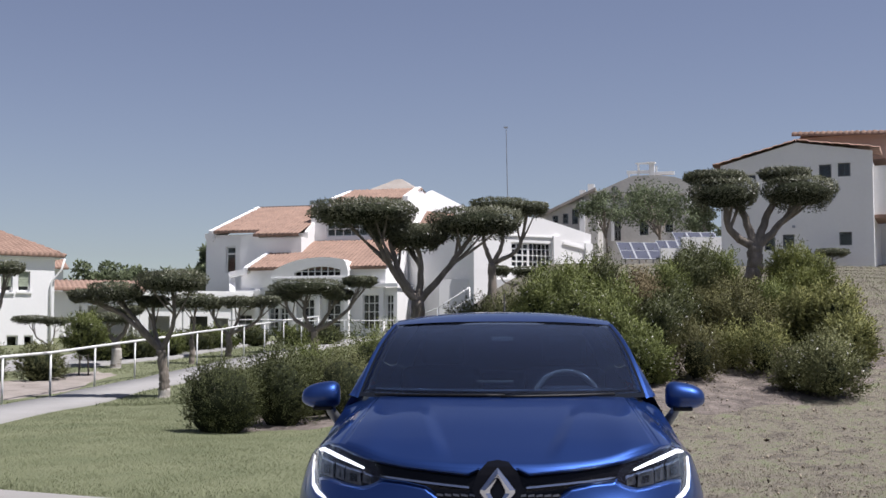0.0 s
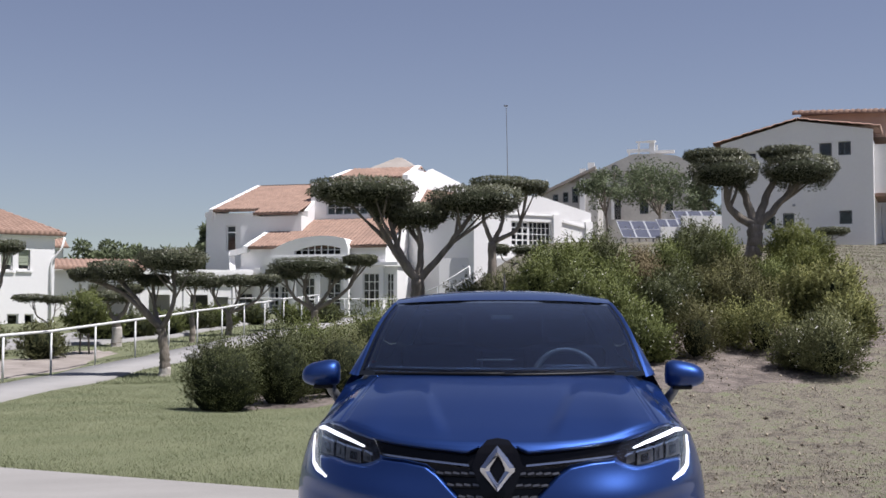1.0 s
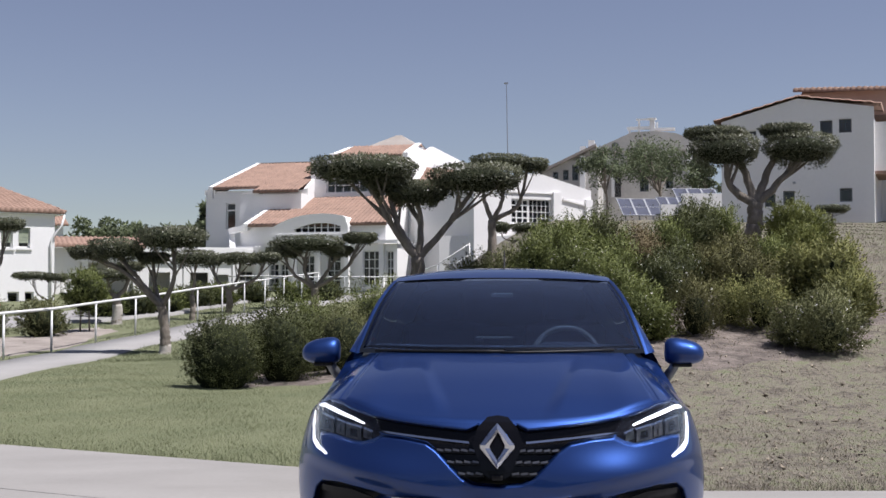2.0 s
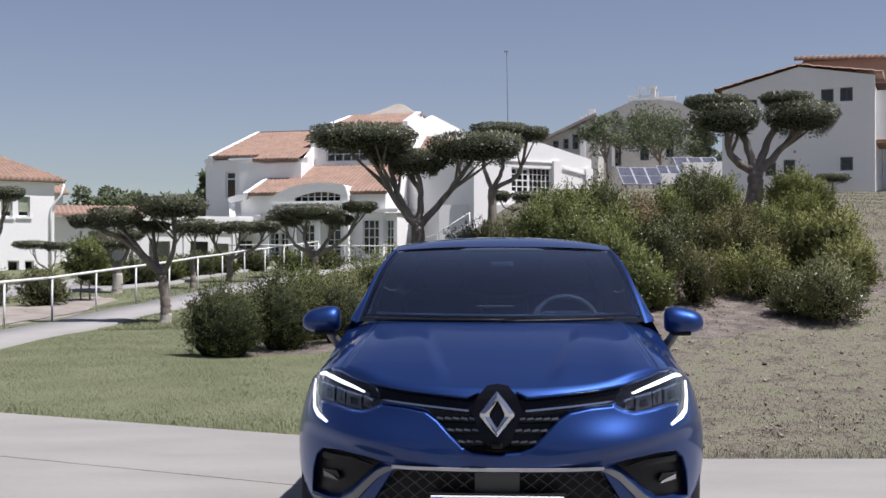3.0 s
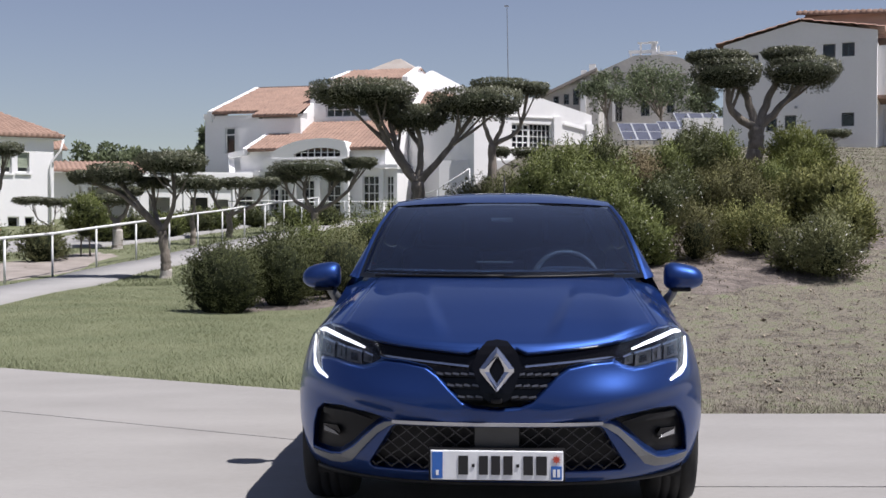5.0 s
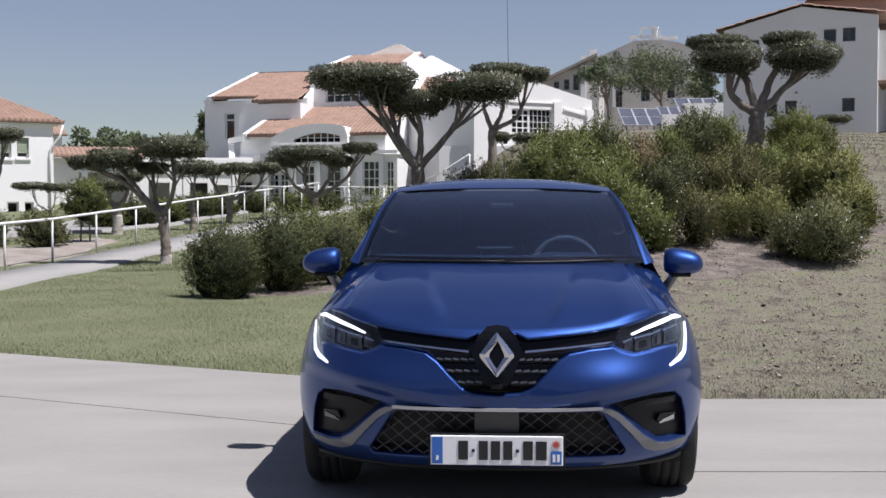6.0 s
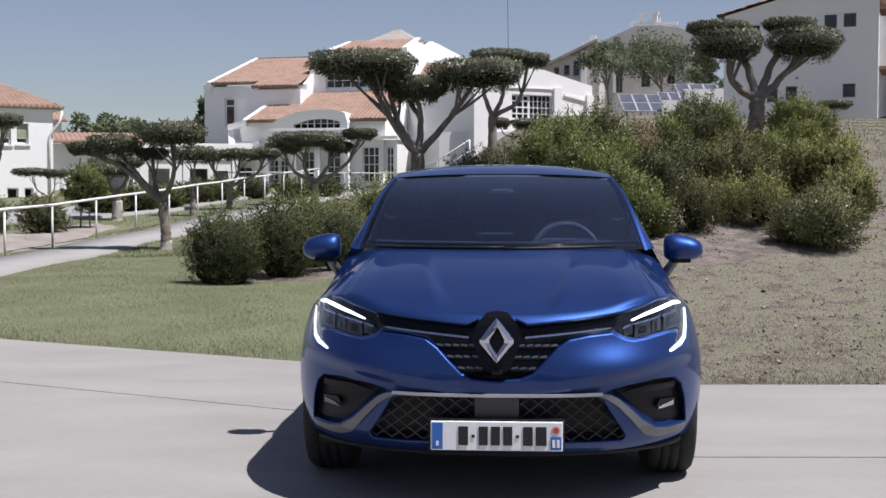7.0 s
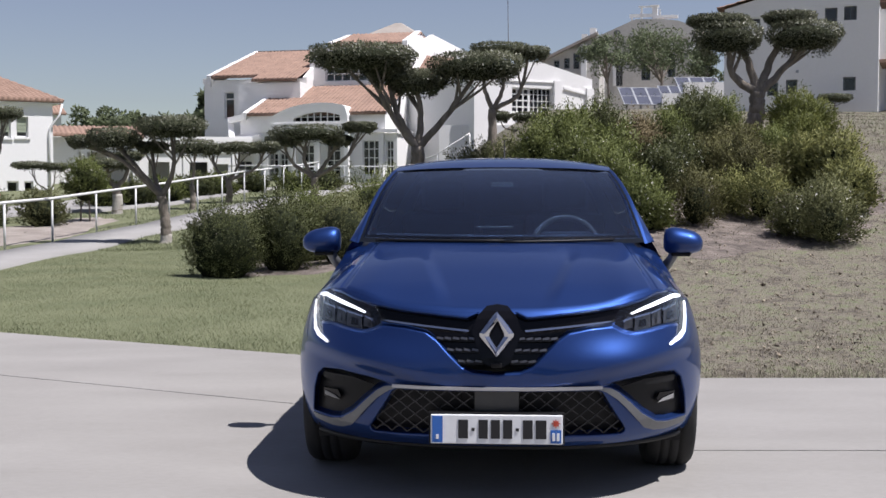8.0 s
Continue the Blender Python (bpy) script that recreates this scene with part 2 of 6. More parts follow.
def build_ground():
    def lines(near0, near1, step, far0, far1):
        a = list(np.arange(near0, near1 + 1e-6, step))
        lo, hi, s = near0, near1, step
        while lo > far0 or hi < far1:
            s *= 1.35
            lo, hi = max(lo - s, far0), min(hi + s, far1)
            a = [lo] + a + [hi]
        return np.array(sorted(set(a)))
    xs, ys = lines(-16, 22, 0.35, -2500, 2500), lines(4, 60, 0.35, -2500, 4500)
    g = np.zeros((len(ys), len(xs), 3))
    for j, y in enumerate(ys):
        for i, x in enumerate(xs):
            z = ground_z(x, y)
            if -3.2 < y < pad_edge(x) + 0.8:
                z = -0.07 + (z + 0.07) * ease((y - pad_edge(x) + 0.1) / 0.8) if y > pad_edge(x) - 0.3 else -0.07
            g[j, i] = (x, y, z)
    tagged(part("ground", sheet("ground", g), TURF), "sloping lawn, green then dry straw on the bank", "lawn", kind="structure")


build_ground()


def plate_mesh(outline, top, thick=0.12, bevel=0.004):
    """A flat slab with the outline in x and y."""
    bm = bmesh.new()
    f = bm.faces.new([bm.verts.new((x, y, top)) for x, y in outline])
    if f.normal.z < 0:
        f.normal_flip()
    r = bmesh.ops.extrude_face_region(bm, geom=[f])
    bmesh.ops.translate(bm, vec=(0, 0, -thick), verts=[v for v in r["geom"] if isinstance(v, bmesh.types.BMVert)])
    bmesh.ops.recalc_face_normals(bm, faces=bm.faces)
    es = [e for e in bm.edges if all(v.co.z > top - 1e-5 for v in e.verts)]
    bmesh.ops.bevel(bm, geom=es, offset=bevel, segments=2, affect="EDGES")
    return bm


pavement = thing("pavement", "pale concrete forecourt with narrow joints", "pavement", kind="structure")
west_far = [(x, pad_edge(x)) for x in (-30, -22, -15, -10, -7, -5, -3.5, -2.2, -1, 0, 1.1)]
west_near = [(x, pad_edge(x) - 2.0) for x in (1.1, -1, -4, -10, -30)]
part("slab", plate_mesh(west_far + west_near, 0.0), CONCRETE, pavement)
part("slab", plate_mesh([(1.115, 8.22), (30, 8.22), (30, 5.86), (1.115, 5.96)], 0.0), CONCRETE, pavement)
part("slab", plate_mesh([(-30, pad_edge(-30) - 2.006), (-10, pad_edge(-10) - 2.006), (1.1, 6.214), (1.115, 5.948), (30, 5.848), (30, -2.5), (-30, -2.5)], 0.0), CONCRETE, pavement)


def strip_along(name, x_of, half, y0, y1, lift, mat, label, category, thick=0.1):
    ys = np.arange(y0, y1 + 0.01, 0.5)
    rows = []
    for y in ys:
        c = x_of(y)
        z = max(ground_z(c - half, y), ground_z(c + half, y), ground_z(c, y)) + lift
        rows.append([(c - half, y, z - thick), (c - half, y, z), (c, y, z), (c + half, y, z), (c + half, y, z - thick)])
    return tagged(part(name, sheet(name, np.array(rows), smooth=False, flip=False), mat), label, category, kind="structure")


def path_x(y):
    return -7.5 + 0.075 * max(0, y - 28) + 0.0022 * max(0, y - 40) ** 2


strip_along("path", path_x, 0.75, pad_edge(-7.5) - 0.05, 68, 0.025, PATH, "narrow pale concrete garden path beside the rail", "path")


# ---- buildings ----
def wall(x0, x1, z0, z1, y, thick, openings=(), top=None):
    """A wall in the plane y with real openings (x0, x1, z0, z1); top: height along x for a sloping head."""
    xs = sorted({x0, x1, *[o[0] for o in openings], *[o[1] for o in openings]})
    zs = sorted({z0, z1, *[o[2] for o in openings], *[o[3] for o in openings]})
    bm = bmesh.new()
    solid = {}
    for i in range(len(xs) - 1):
        for k in range(len(zs) - 1):
            cx, cz = (xs[i] + xs[i + 1]) / 2, (zs[k] + zs[k + 1]) / 2
            solid[i, k] = not any(o[0] < cx < o[1] and o[2] < cz < o[3] for o in openings)
    at = {}

    def v(i, k, d):
        if (i, k, d) not in at:
            at[i, k, d] = bm.verts.new((xs[i], y + d * thick, zs[k]))
        return at[i, k, d]
    for (i, k), s in solid.items():
        if not s:
            continue
        bm.faces.new((v(i, k, 0), v(i + 1, k, 0), v(i + 1, k + 1, 0), v(i, k + 1, 0)))
        bm.faces.new((v(i, k, 1), v(i, k + 1, 1), v(i + 1, k + 1, 1), v(i + 1, k, 1)))
        for di, dk, a, b in ((-1, 0, (i, k), (i, k + 1)), (1, 0, (i + 1, k + 1), (i + 1, k)), (0, -1, (i + 1, k), (i, k)), (0, 1, (i, k + 1), (i + 1, k + 1))):
            if not solid.get((i + di, k + dk), False):
                bm.faces.new((v(*a, 0), v(*b, 0), v(*b, 1), v(*a, 1)))
    bmesh.ops.recalc_face_normals(bm, faces=bm.faces)
    return bm


def window(parent, x0, x1, z0, z1, y, nx=2, nz=2, mat=None, bar=0.05, inset=0.12, sill=False, name="window"):
    """A framed window in the plane y with a grid of panes; each pane is a piece of its own."""
    mat = mat or FRAME_WHITE
    y0 = y + inset
    edge = bar * 1.3

    def cell(lo, hi, n, i):
        return (lo + (hi - lo) * i / n + (edge if i == 0 else bar / 2), lo + (hi - lo) * (i + 1) / n - (edge if i == n - 1 else bar / 2))
    holes = [(*cell(x0, x1, nx, i), *cell(z0, z1, nz, k)) for i in range(nx) for k in range(nz)]
    bm = wall(x0, x1, z0, z1, y0, 0.07, holes)
    w = part(name, bm, mat, parent)
    for i in range(nx):
        for k in range(nz):
            a, b = x0 + (x1 - x0) * i / nx, x0 + (x1 - x0) * (i + 1) / nx
            c, d = z0 + (z1 - z0) * k / nz, z0 + (z1 - z0) * (k + 1) / nz
            part("pane", boxes((a + 0.02, b - 0.02, y0 + 0.03, y0 + 0.036, c + 0.02, d - 0.02)), PANE, w)
    if sill:
        part("sill", boxes((x0 - 0.08, x1 + 0.08, y - 0.07, y + inset, z0 - 0.09, z0 - 0.005)), WHITE, w)
    return w


def tile_roof(parent, corners, mat=None, pitch=0.24, course=0.42, name="roof", thick=0.10):
    """Barrel tiles over a quad: corners eave-left, eave-right, ridge-right, ridge-left."""
    a, b, c, d = [np.array(p, float) for p in corners]
    nu = max(2, int(max(np.linalg.norm(b - a), np.linalg.norm(c - d)) / pitch)) * 6
    nv = max(2, int(np.linalg.norm(d - a) / course)) * 3
    n = np.cross(b - a, d - a)
    n /= np.linalg.norm(n)
    n = n if n[2] > 0 else -n
    g = np.zeros((nv + 3, nu + 1, 3))
    rng = np.random.RandomState(5)
    jit = rng.rand(nv + 3, nu // 6 + 1) * 0.025
    for r in range(nv + 1):
        v = r / nv
        lap = 0.045 * (1 - (r % 3) / 3.0)
        for k in range(nu + 1):
            u = k / nu
            p = (a * (1 - u) + b * u) * (1 - v) + (d * (1 - u) + c * u) * v
            g[r + 1, k] = p + n * (thick + 0.055 * abs(math.sin(math.pi * k / 6)) + lap + jit[r // 3, k // 6])
    for k in range(nu + 1):
        u = k / nu
        g[0, k] = a * (1 - u) + b * u
        g[nv + 2, k] = d * (1 - u) + c * u
    return part(name, sheet(name, g, smooth=False), mat or TILE, parent)


def shell(parent, x0, x1, y0, y1, z0, z1, t=0.3, front=(), right=(), mat=None):
    """Four walls; openings on the front (x, z) and on the right (y, z)."""
    part("wall", wall(x0, x1, z0, z1, y0, t, front), mat or WHITE, parent)
    bm = wall(y0 + t, y1 - t, z0, z1, 0, t, right)
    bmesh.ops.transform(bm, matrix=Matrix(((0, -1, 0, x1), (1, 0, 0, 0), (0, 0, 1, 0), (0, 0, 0, 1))), verts=bm.verts)
    part("wall", bm, mat or WHITE, parent)
    part("wall", boxes((x0, x0 + t, y0 + t, y1 - t, z0, z1)), mat or WHITE, parent)
    part("wall", boxes((x0, x1, y1 - t, y1, z0, z1)), mat or WHITE, parent)
    # back and ceiling boards, near-black to paint the shade of the interior
    part("room_shade", boxes((x0 + t, x1 - t, y1 - t - 0.2, y1 - t - 0.01, z0, z1 - 0.02), (x0 + t, x1 - t, y0 + t, y1 - t - 0.2, z1 - 0.2, z1 - 0.02)), ROOM_SHADE, parent)


def beam(p, q, wide, high):
    """A straight coping between two points."""
    p, q = Vector(p), Vector(q)
    side = Vector((q - p).cross(Vector((0, 0, 1)))).normalized() * wide / 2
    bm = bmesh.new()
    v = [bm.verts.new(c + s * side + Vector((0, 0, h))) for c in (p, q) for s, h in ((-1, -high), (1, -high), (1, 0), (-1, 0))]
    for f in ((0, 1, 2, 3), (7, 6, 5, 4), (0, 4, 5, 1), (1, 5, 6, 2), (2, 6, 7, 3), (3, 7, 4, 0)):
        bm.faces.new([v[i] for i in f])
    bmesh.ops.recalc_face_normals(bm, faces=bm.faces)
    return bm


def main_house():
    h = thing("villa", "large white rendered villa with terracotta tile roofs", "house", (-13.70, 72.0, 0), -15)
    # west block
    f = [(1.21, 1.82, 5.09, 6.62)]
    shell(h, -0.04, 6.0, 0, 11, 0.6, 7.30, front=f)
    w = window(h, *f[0], 0, 1, 1, bar=0.06)
    part("transom", boxes((1.27, 1.76, 0.10, 0.2, 6.16, 6.24)), FRAME_WHITE, w)
    part("wall", boxes((2.54, 6.24, -1.0, -0.003, 4.6, 7.0)), WHITE, h)
    part("parapet", prism([(2.50, 7.003), (3.72, 7.003), (3.50, 7.30), (3.20, 7.22), (2.9, 7.06)], -1.03, -0.2), WHITE, h)
    part("wall", side_prism([(1.097, 4.6), (0.0, 4.6), (0.0, 7.35), (1.097, 8.0)], 6.003, 6.24), WHITE, h)
    tile_roof(h, [(0.5, -0.25, 7.36), (3.44, -0.25, 7.36), (3.62, 5.5, 9.30), (0.95, 5.5, 9.30)])
    tile_roof(h, [(3.4, -1.18, 7.05), (6.15, -1.18, 7.05), (5.98, 5.5, 9.30), (3.58, 5.5, 9.30)])
    tile_roof(h, [(6.0, 11.0, 7.3), (0.2, 11.0, 7.3), (0.95, 5.5, 9.30), (6.0, 5.5, 9.30)])
    part("parapet", beam((0.30, -0.15, 7.56), (0.86, 5.5, 9.52), 0.26, 0.7), WHITE, h)
    part("parapet", boxes((-0.10, 0.55, -0.06, 0.5, 7.1, 7.40)), WHITE, h)
    part("ridge", beam((0.9, 5.5, 9.50), (6.0, 5.5, 9.50), 0.25, 0.16), TILE_PALE, h)
    # lean-to along the front
    f = [(3.4, 4.27, 1.6, 2.62), (5.26, 5.82, 1.6, 3.0), (5.90, 6.38, 1.6, 3.0), (7.22, 7.88, 1.6, 3.44), (8.58, 9.38, 1.6, 3.61), (10.62, 11.57, 1.8, 3.66), (11.93, 12.35, 1.8, 3.64)]
    shell(h, 3.05, 12.54, -3.2, -0.6, 0.6, 4.02, front=f)
    for o in f:
        window(h, *o, -3.2, 3 if o[1] - o[0] > 0.9 else 2, 4, bar=0.045)
    part("wall", boxes((3.6, 11.88, -3.17, -2.9, 4.023, 5.02)), WHITE, h)
    part("wall", side_prism([(-2.897, 4.023), (1.0, 4.023), (1.0, 6.60), (-2.897, 5.10)], 11.62, 11.88), WHITE, h)
    tile_roof(h, [(4.1, -3.4, 5.0), (12.0, -3.4, 5.0), (12.0, 1.05, 6.74), (4.5, 1.05, 6.74)])
    part("parapet", beam((3.95, -3.45, 5.18), (4.42, 1.0, 6.94), 0.24, 0.4), WHITE, h)
    part("parapet", beam((3.05, -3.35, 4.95), (3.9, -3.3, 5.12), 0.35, 0.3), WHITE, h)
    part("buttress", beam((3.0, -3.1, 4.9), (3.35, -3.7, 3.8), 0.3, 0.45), WHITE, h)
    part("cornice", boxes((11.0, 12.66, -3.55, -3.203, 4.05, 4.22), (12.543, 12.66, -3.2, -0.6, 4.05, 4.22)), WHITE, h)
    part("cornice", boxes((2.9, 5.2, -3.5, -3.203, 3.72, 3.92)), WHITE, h)
    for x in (11.6, 4.55):
        part("column", boxes((x, x + 0.26, -3.46, -3.205, 0.6, 4.0)), WHITE, h)
    # curved entrance canopy with its bowed window
    rise = curve((5.67, 4.90), (6.3, 5.22), (7.1, 5.48), (8.0, 5.61), (8.8, 5.63), (9.5, 5.55), (9.9, 5.40), (10.02, 4.95))
    arc = [(x, float(rise(x))) for x in np.linspace(5.67, 10.02, 30)]
    inner = [(7.0 + 2.6 * i / 16, 4.78 + 0.36 * math.sin(math.pi * (0.04 + 0.80 * i / 16))) for i in range(17)]
    bm = bmesh.new()
    loop_o = [bm.verts.new((x, -3.9, z)) for x, z in [(5.67, 4.4)] + arc + [(10.02, 4.4)]]
    loop_i = [bm.verts.new((x, -3.9, z)) for x, z in [(7.0, 4.66)] + inner + [(9.6, 4.66)]]
    eo = [bm.edges.new((loop_o[i], loop_o[(i + 1) % len(loop_o)])) for i in range(len(loop_o))]
    ei = [bm.edges.new((loop_i[i], loop_i[(i + 1) % len(loop_i)])) for i in range(len(loop_i))]
    bmesh.ops.triangle_fill(bm, edges=eo + ei, use_beauty=True)
    ex = bmesh.ops.extrude_face_region(bm, geom=list(bm.faces))
    bmesh.ops.translate(bm, vec=(0, 0.3, 0), verts=[q for q in ex["geom"] if isinstance(q, bmesh.types.BMVert)])
    bmesh.ops.recalc_face_normals(bm, faces=bm.faces)
    canopy = part("canopy", bm, WHITE, h)
    top = np.array([[(x, y, z - (0.03 if k else 0)) for x, z in arc] for k, y in enumerate((-3.6, -2.3))])
    part("canopy_roof", sheet("canopy_roof", top), WHITE, canopy)
    part("beam", boxes((5.2, 10.1, -3.95, -3.5, 4.12, 4.56), (5.2, 10.1, -3.5, -3.21, 4.12, 4.3)), WHITE, canopy)
    # near-black board that paints the shade behind the bowed window
    part("back", boxes((5.9, 9.85, -3.3, -3.21, 4.3, 5.0)), ROOM_SHADE, canopy)
    bm = boxes((7.02, 9.58, -3.78, -3.72, 4.87, 4.91))
    part("glazing_bar", bm, FRAME_WHITE, canopy)
    for i in range(1, 7):
        x = 7.0 + 2.6 * i / 7
        z = 4.80 + 0.36 * math.sin(math.pi * (0.04 + 0.80 * i / 7))
        part("glazing_bar", boxes((x - 0.025, x + 0.025, -3.79, -3.71, 4.66, z)), FRAME_WHITE, canopy)
    for x in (5.25, 6.85, 8.2, 9.8):
        part("column", boxes((x, x + 0.26, -3.9, -3.64, 0.6, 4.12)), WHITE, canopy)
    # upper storey
    shell(h, 6.003, 10.6, 1.1, 10, 5.0, 9.1, front=[(6.96, 9.9, 7.16, 8.03)])
    window(h, 6.96, 9.9, 7.16, 8.03, 1.1, 6, 2)
    tile_roof(h, [(7.45, 0.9, 9.1), (11.6, 0.9, 9.1), (12.0, 3.5, 9.92), (7.75, 3.5, 9.92)])
    tile_roof(h, [(11.5, 10, 9.1), (7.2, 10, 9.1), (7.75, 3.5, 9.92), (12.0, 3.5, 9.92)])
    part("parapet", side_prism([(0.85, 8.3), (4.6, 8.3), (4.6, 9.9), (3.5, 10.18), (0.85, 9.34)], 11.6, 11.9), WHITE, h)
    part("wall", boxes((10.603, 11.6, 1.15, 1.4, 7.5, 9.1)), WHITE, h)
    part("parapet", beam((7.35, 0.9, 9.36), (7.62, 3.5, 10.08), 0.32, 0.5), WHITE, h)
    bm = bmesh.new()
    q = [bm.verts.new(p) for p in ((8.0, 3.7, 9.9), (11.75, 3.7, 9.9), (11.75, 8.0, 9.9), (8.0, 8.0, 9.9), (9.75, 5.6, 10.95), (10.1, 5.6, 10.95))]
    for ids in ((0, 1, 5, 4), (1, 2, 5), (2, 3, 4, 5), (3, 0, 4), (3, 2, 1, 0)):
        bm.faces.new([q[i] for i in ids])
    part("roof_cap", bm, TILE_PALE, h, "pale weathered roof cap")
    # east gable, turned to the sun
    g = thing("villa_gable_wing", "bright white gabled wing of the villa", "house", (-2.97, 71.0, 0), 35)
    f = [(4.52, 5.26, 5.2, 6.7), (2.34, 3.14, 3.23, 3.67), (2.45, 2.95, 5.5, 6.5)]
    shell(g, 0, 7.6, 0, 8, 0.6, 7.8, front=f)
    window(g, *f[0], 0, 2, 4), window(g, *f[1], 0, 2, 1, FRAME_GREY), window(g, *f[2], 0, 1, 2, FRAME_GREY)
    part("gable", prism([(-0.06, 7.803), (7.66, 7.803), (7.66, 8.3), (2.87, 10.0), (-0.06, 8.0)], -0.04, 0.35), WHITE, g)
    tile_roof(g, [(-0.1, 8.2, 7.85), (-0.1, 0.36, 7.85), (2.87, 0.36, 9.72), (2.87, 8.2, 9.72)])
    tile_roof(g, [(7.7, 0.36, 8.05), (7.7, 8.2, 8.05), (2.87, 8.2, 9.72), (2.87, 0.36, 9.72)])
    tile_roof(g, [(1.2, -0.75, 7.62), (4.4, -0.75, 7.62), (4.4, -0.05, 8.62), (2.3, -0.05, 8.62)])
    part("lean_wall", prism([(1.3, 7.0), (4.4, 7.0), (4.4, 7.6), (1.3, 7.6)], -0.7, -0.05), WHITE, g)
    part("parapet", beam((1.1, -0.8, 7.9), (2.2, -0.1, 8.95), 0.3, 0.35), WHITE, g)
    tagged(part("terrace_wall", boxes((-0.2, 6.0, 63.8, 64.1, 0.4, 4.35)), WHITE), "grey-white retaining wall below the terrace", "wall", kind="structure")


def east_wing():
    h = thing("garden_pavilion", "low white pavilion with a large gridded window", "house", (2.9, 64.0, 0), 28)
    shell(h, -1.5, 5.73, 0, 9, 2.5, 6.45, front=[(0.73, 3.16, 5.0, 6.31)])
    window(h, 0.73, 1.85, 5.0, 6.31, 0, 3, 4, bar=0.07)
    window(h, 1.852, 3.16, 5.0, 6.31, 0, 5, 4, bar=0.03)
    part("gable", prism([(-1.5, 6.453), (5.73, 6.453), (5.73, 6.9), (2.29, 7.72), (1.77, 7.64), (-1.5, 6.9)], 0.0, 9.0), WHITE, h, "white rendered gable end")
    part("pilaster", boxes((3.24, 3.7, -0.16, -0.003, 3.0, 6.72)), WHITE, h)
    part("pilaster", boxes((5.3, 5.73, -0.16, -0.003, 3.0, 6.4)), WHITE, h)
    part("cornice", boxes((0.0, 3.237, -0.06, -0.003, 6.62, 6.68)), WHITE, h)
    part("cornice", prism([(3.9, 6.32), (5.28, 6.06), (5.28, 6.16), (3.9, 6.44)], -0.08, -0.003), WHITE, h)


def west_house():
    h = thing("west_house", "white two-storey house with shuttered windows and hipped tile roof", "house", (-17.5, 56.0, 0), 34)
    f = [(-2.35, -1.84, 3.37, 4.26), (-1.6, -1.08, 3.4, 4.3), (-2.05, -1.55, 0.95, 1.45), (-1.3, -0.9, 0.95, 1.45), (-5.8, -4.7, 3.4, 4.3)]
    shell(h, -12, 0, 0, 9, -0.2, 4.95, front=f)
    for o in f[:2]:
        w = window(h, *o, 0, 1, 3, inset=0.16, sill=True)
        part("shutter", boxes(*[(o[0] + 0.05, o[1] - 0.05, 0.10, 0.13, 3.62 + 0.062 * i, 3.67 + 0.062 * i) for i in range(11)]), SHUTTER, w, "sage green roller shutter")
    window(h, *f[2], 0, 1, 1), window(h, *f[3], 0, 1, 1), window(h, *f[4], 0, 2, 3)
    tile_roof(h, [(-12.5, -0.22, 4.95), (0.4, -0.22, 4.95), (-3.6, 4.5, 7.0), (-12.5, 4.5, 7.0)])
    tile_roof(h, [(0.4, -0.22, 4.95), (0.4, 9.5, 4.95), (-3.6, 4.6, 7.0), (-3.6, 4.5, 7.0)])
    part("soffit", boxes((-12.4, 0.35, -0.18, 9.4, 4.9, 4.95)), WHITE, h)
    bm = bmesh.new()
    tube(bm, [(0.38, -0.2, 4.9), (0.25, -0.2, 4.4), (-0.12, -0.08, 3.9), (-0.18, -0.06, 3.6), (-0.18, -0.06, 0.4)], [0.05] * 5)
    part("downspout", bm, RAIL, h, "white drainpipe", True)
    # low annexe beyond with a covered gallery
    a = thing("annexe", "low white annexe with tiled roof and open gallery", "house", (-19.0, 64.0, 0), 20)
    part("wall", boxes((0.3, 11, 2.0, 2.3, 0, 3.74)), WHITE, a)
    part("wall", boxes((0, 0.3, 0.36, 5, 0, 3.6)), WHITE, a)
    part("wall", boxes((-7, 0.29, 0.05, 0.35, 0, 3.74)), WHITE, a)
    part("lintel", boxes((0.3, 9.3, -0.02, 0.35, 3.0, 3.75)), WHITE, a)
    for i, x in enumerate((0.4, 3.0, 5.6, 8.2)):
        part("column", boxes((x, x + 0.32, 0.0, 0.33, 0, 3.0)), WHITE, a)
    part("wall", wall(3.35, 8.17, 0.3, 2.997, 0.06, 0.22, [(3.8, 4.9, 0.3, 2.5), (5.95, 6.9, 0.3, 2.5), (7.2, 8.0, 1.3, 2.4)]), WHITE, a)
    part("door", boxes((6.3, 7.3, 1.93, 1.99, 0.6, 2.8), bevel=0.01), FRAME_GREY, a)
    tile_roof(a, [(-1.6, -0.4, 3.75), (3.6, -0.4, 3.75), (3.6, 2.4, 4.25), (-1.6, 2.4, 4.25)])
    part("porch_gable", prism([(3.9, 3.86), (5.3, 3.86), (4.6, 4.3)], -0.1, 1.5), WHITE, a)
    part("flat_roof", boxes((3.7, 9.3, 0.0, 2.3, 3.751, 3.85)), WHITE, a)
    c = thing("far_cottage", "small far cottage with a terracotta roof", "house", (-27.5, 90, 0), 30)
    shell(c, -3, 0, 0, 5, 0, 6.3)
    tile_roof(c, [(-3.3, -0.3, 6.3), (0.3, -0.3, 6.3), (0.3, 2.5, 7.6), (-3.3, 2.5, 7.6)])


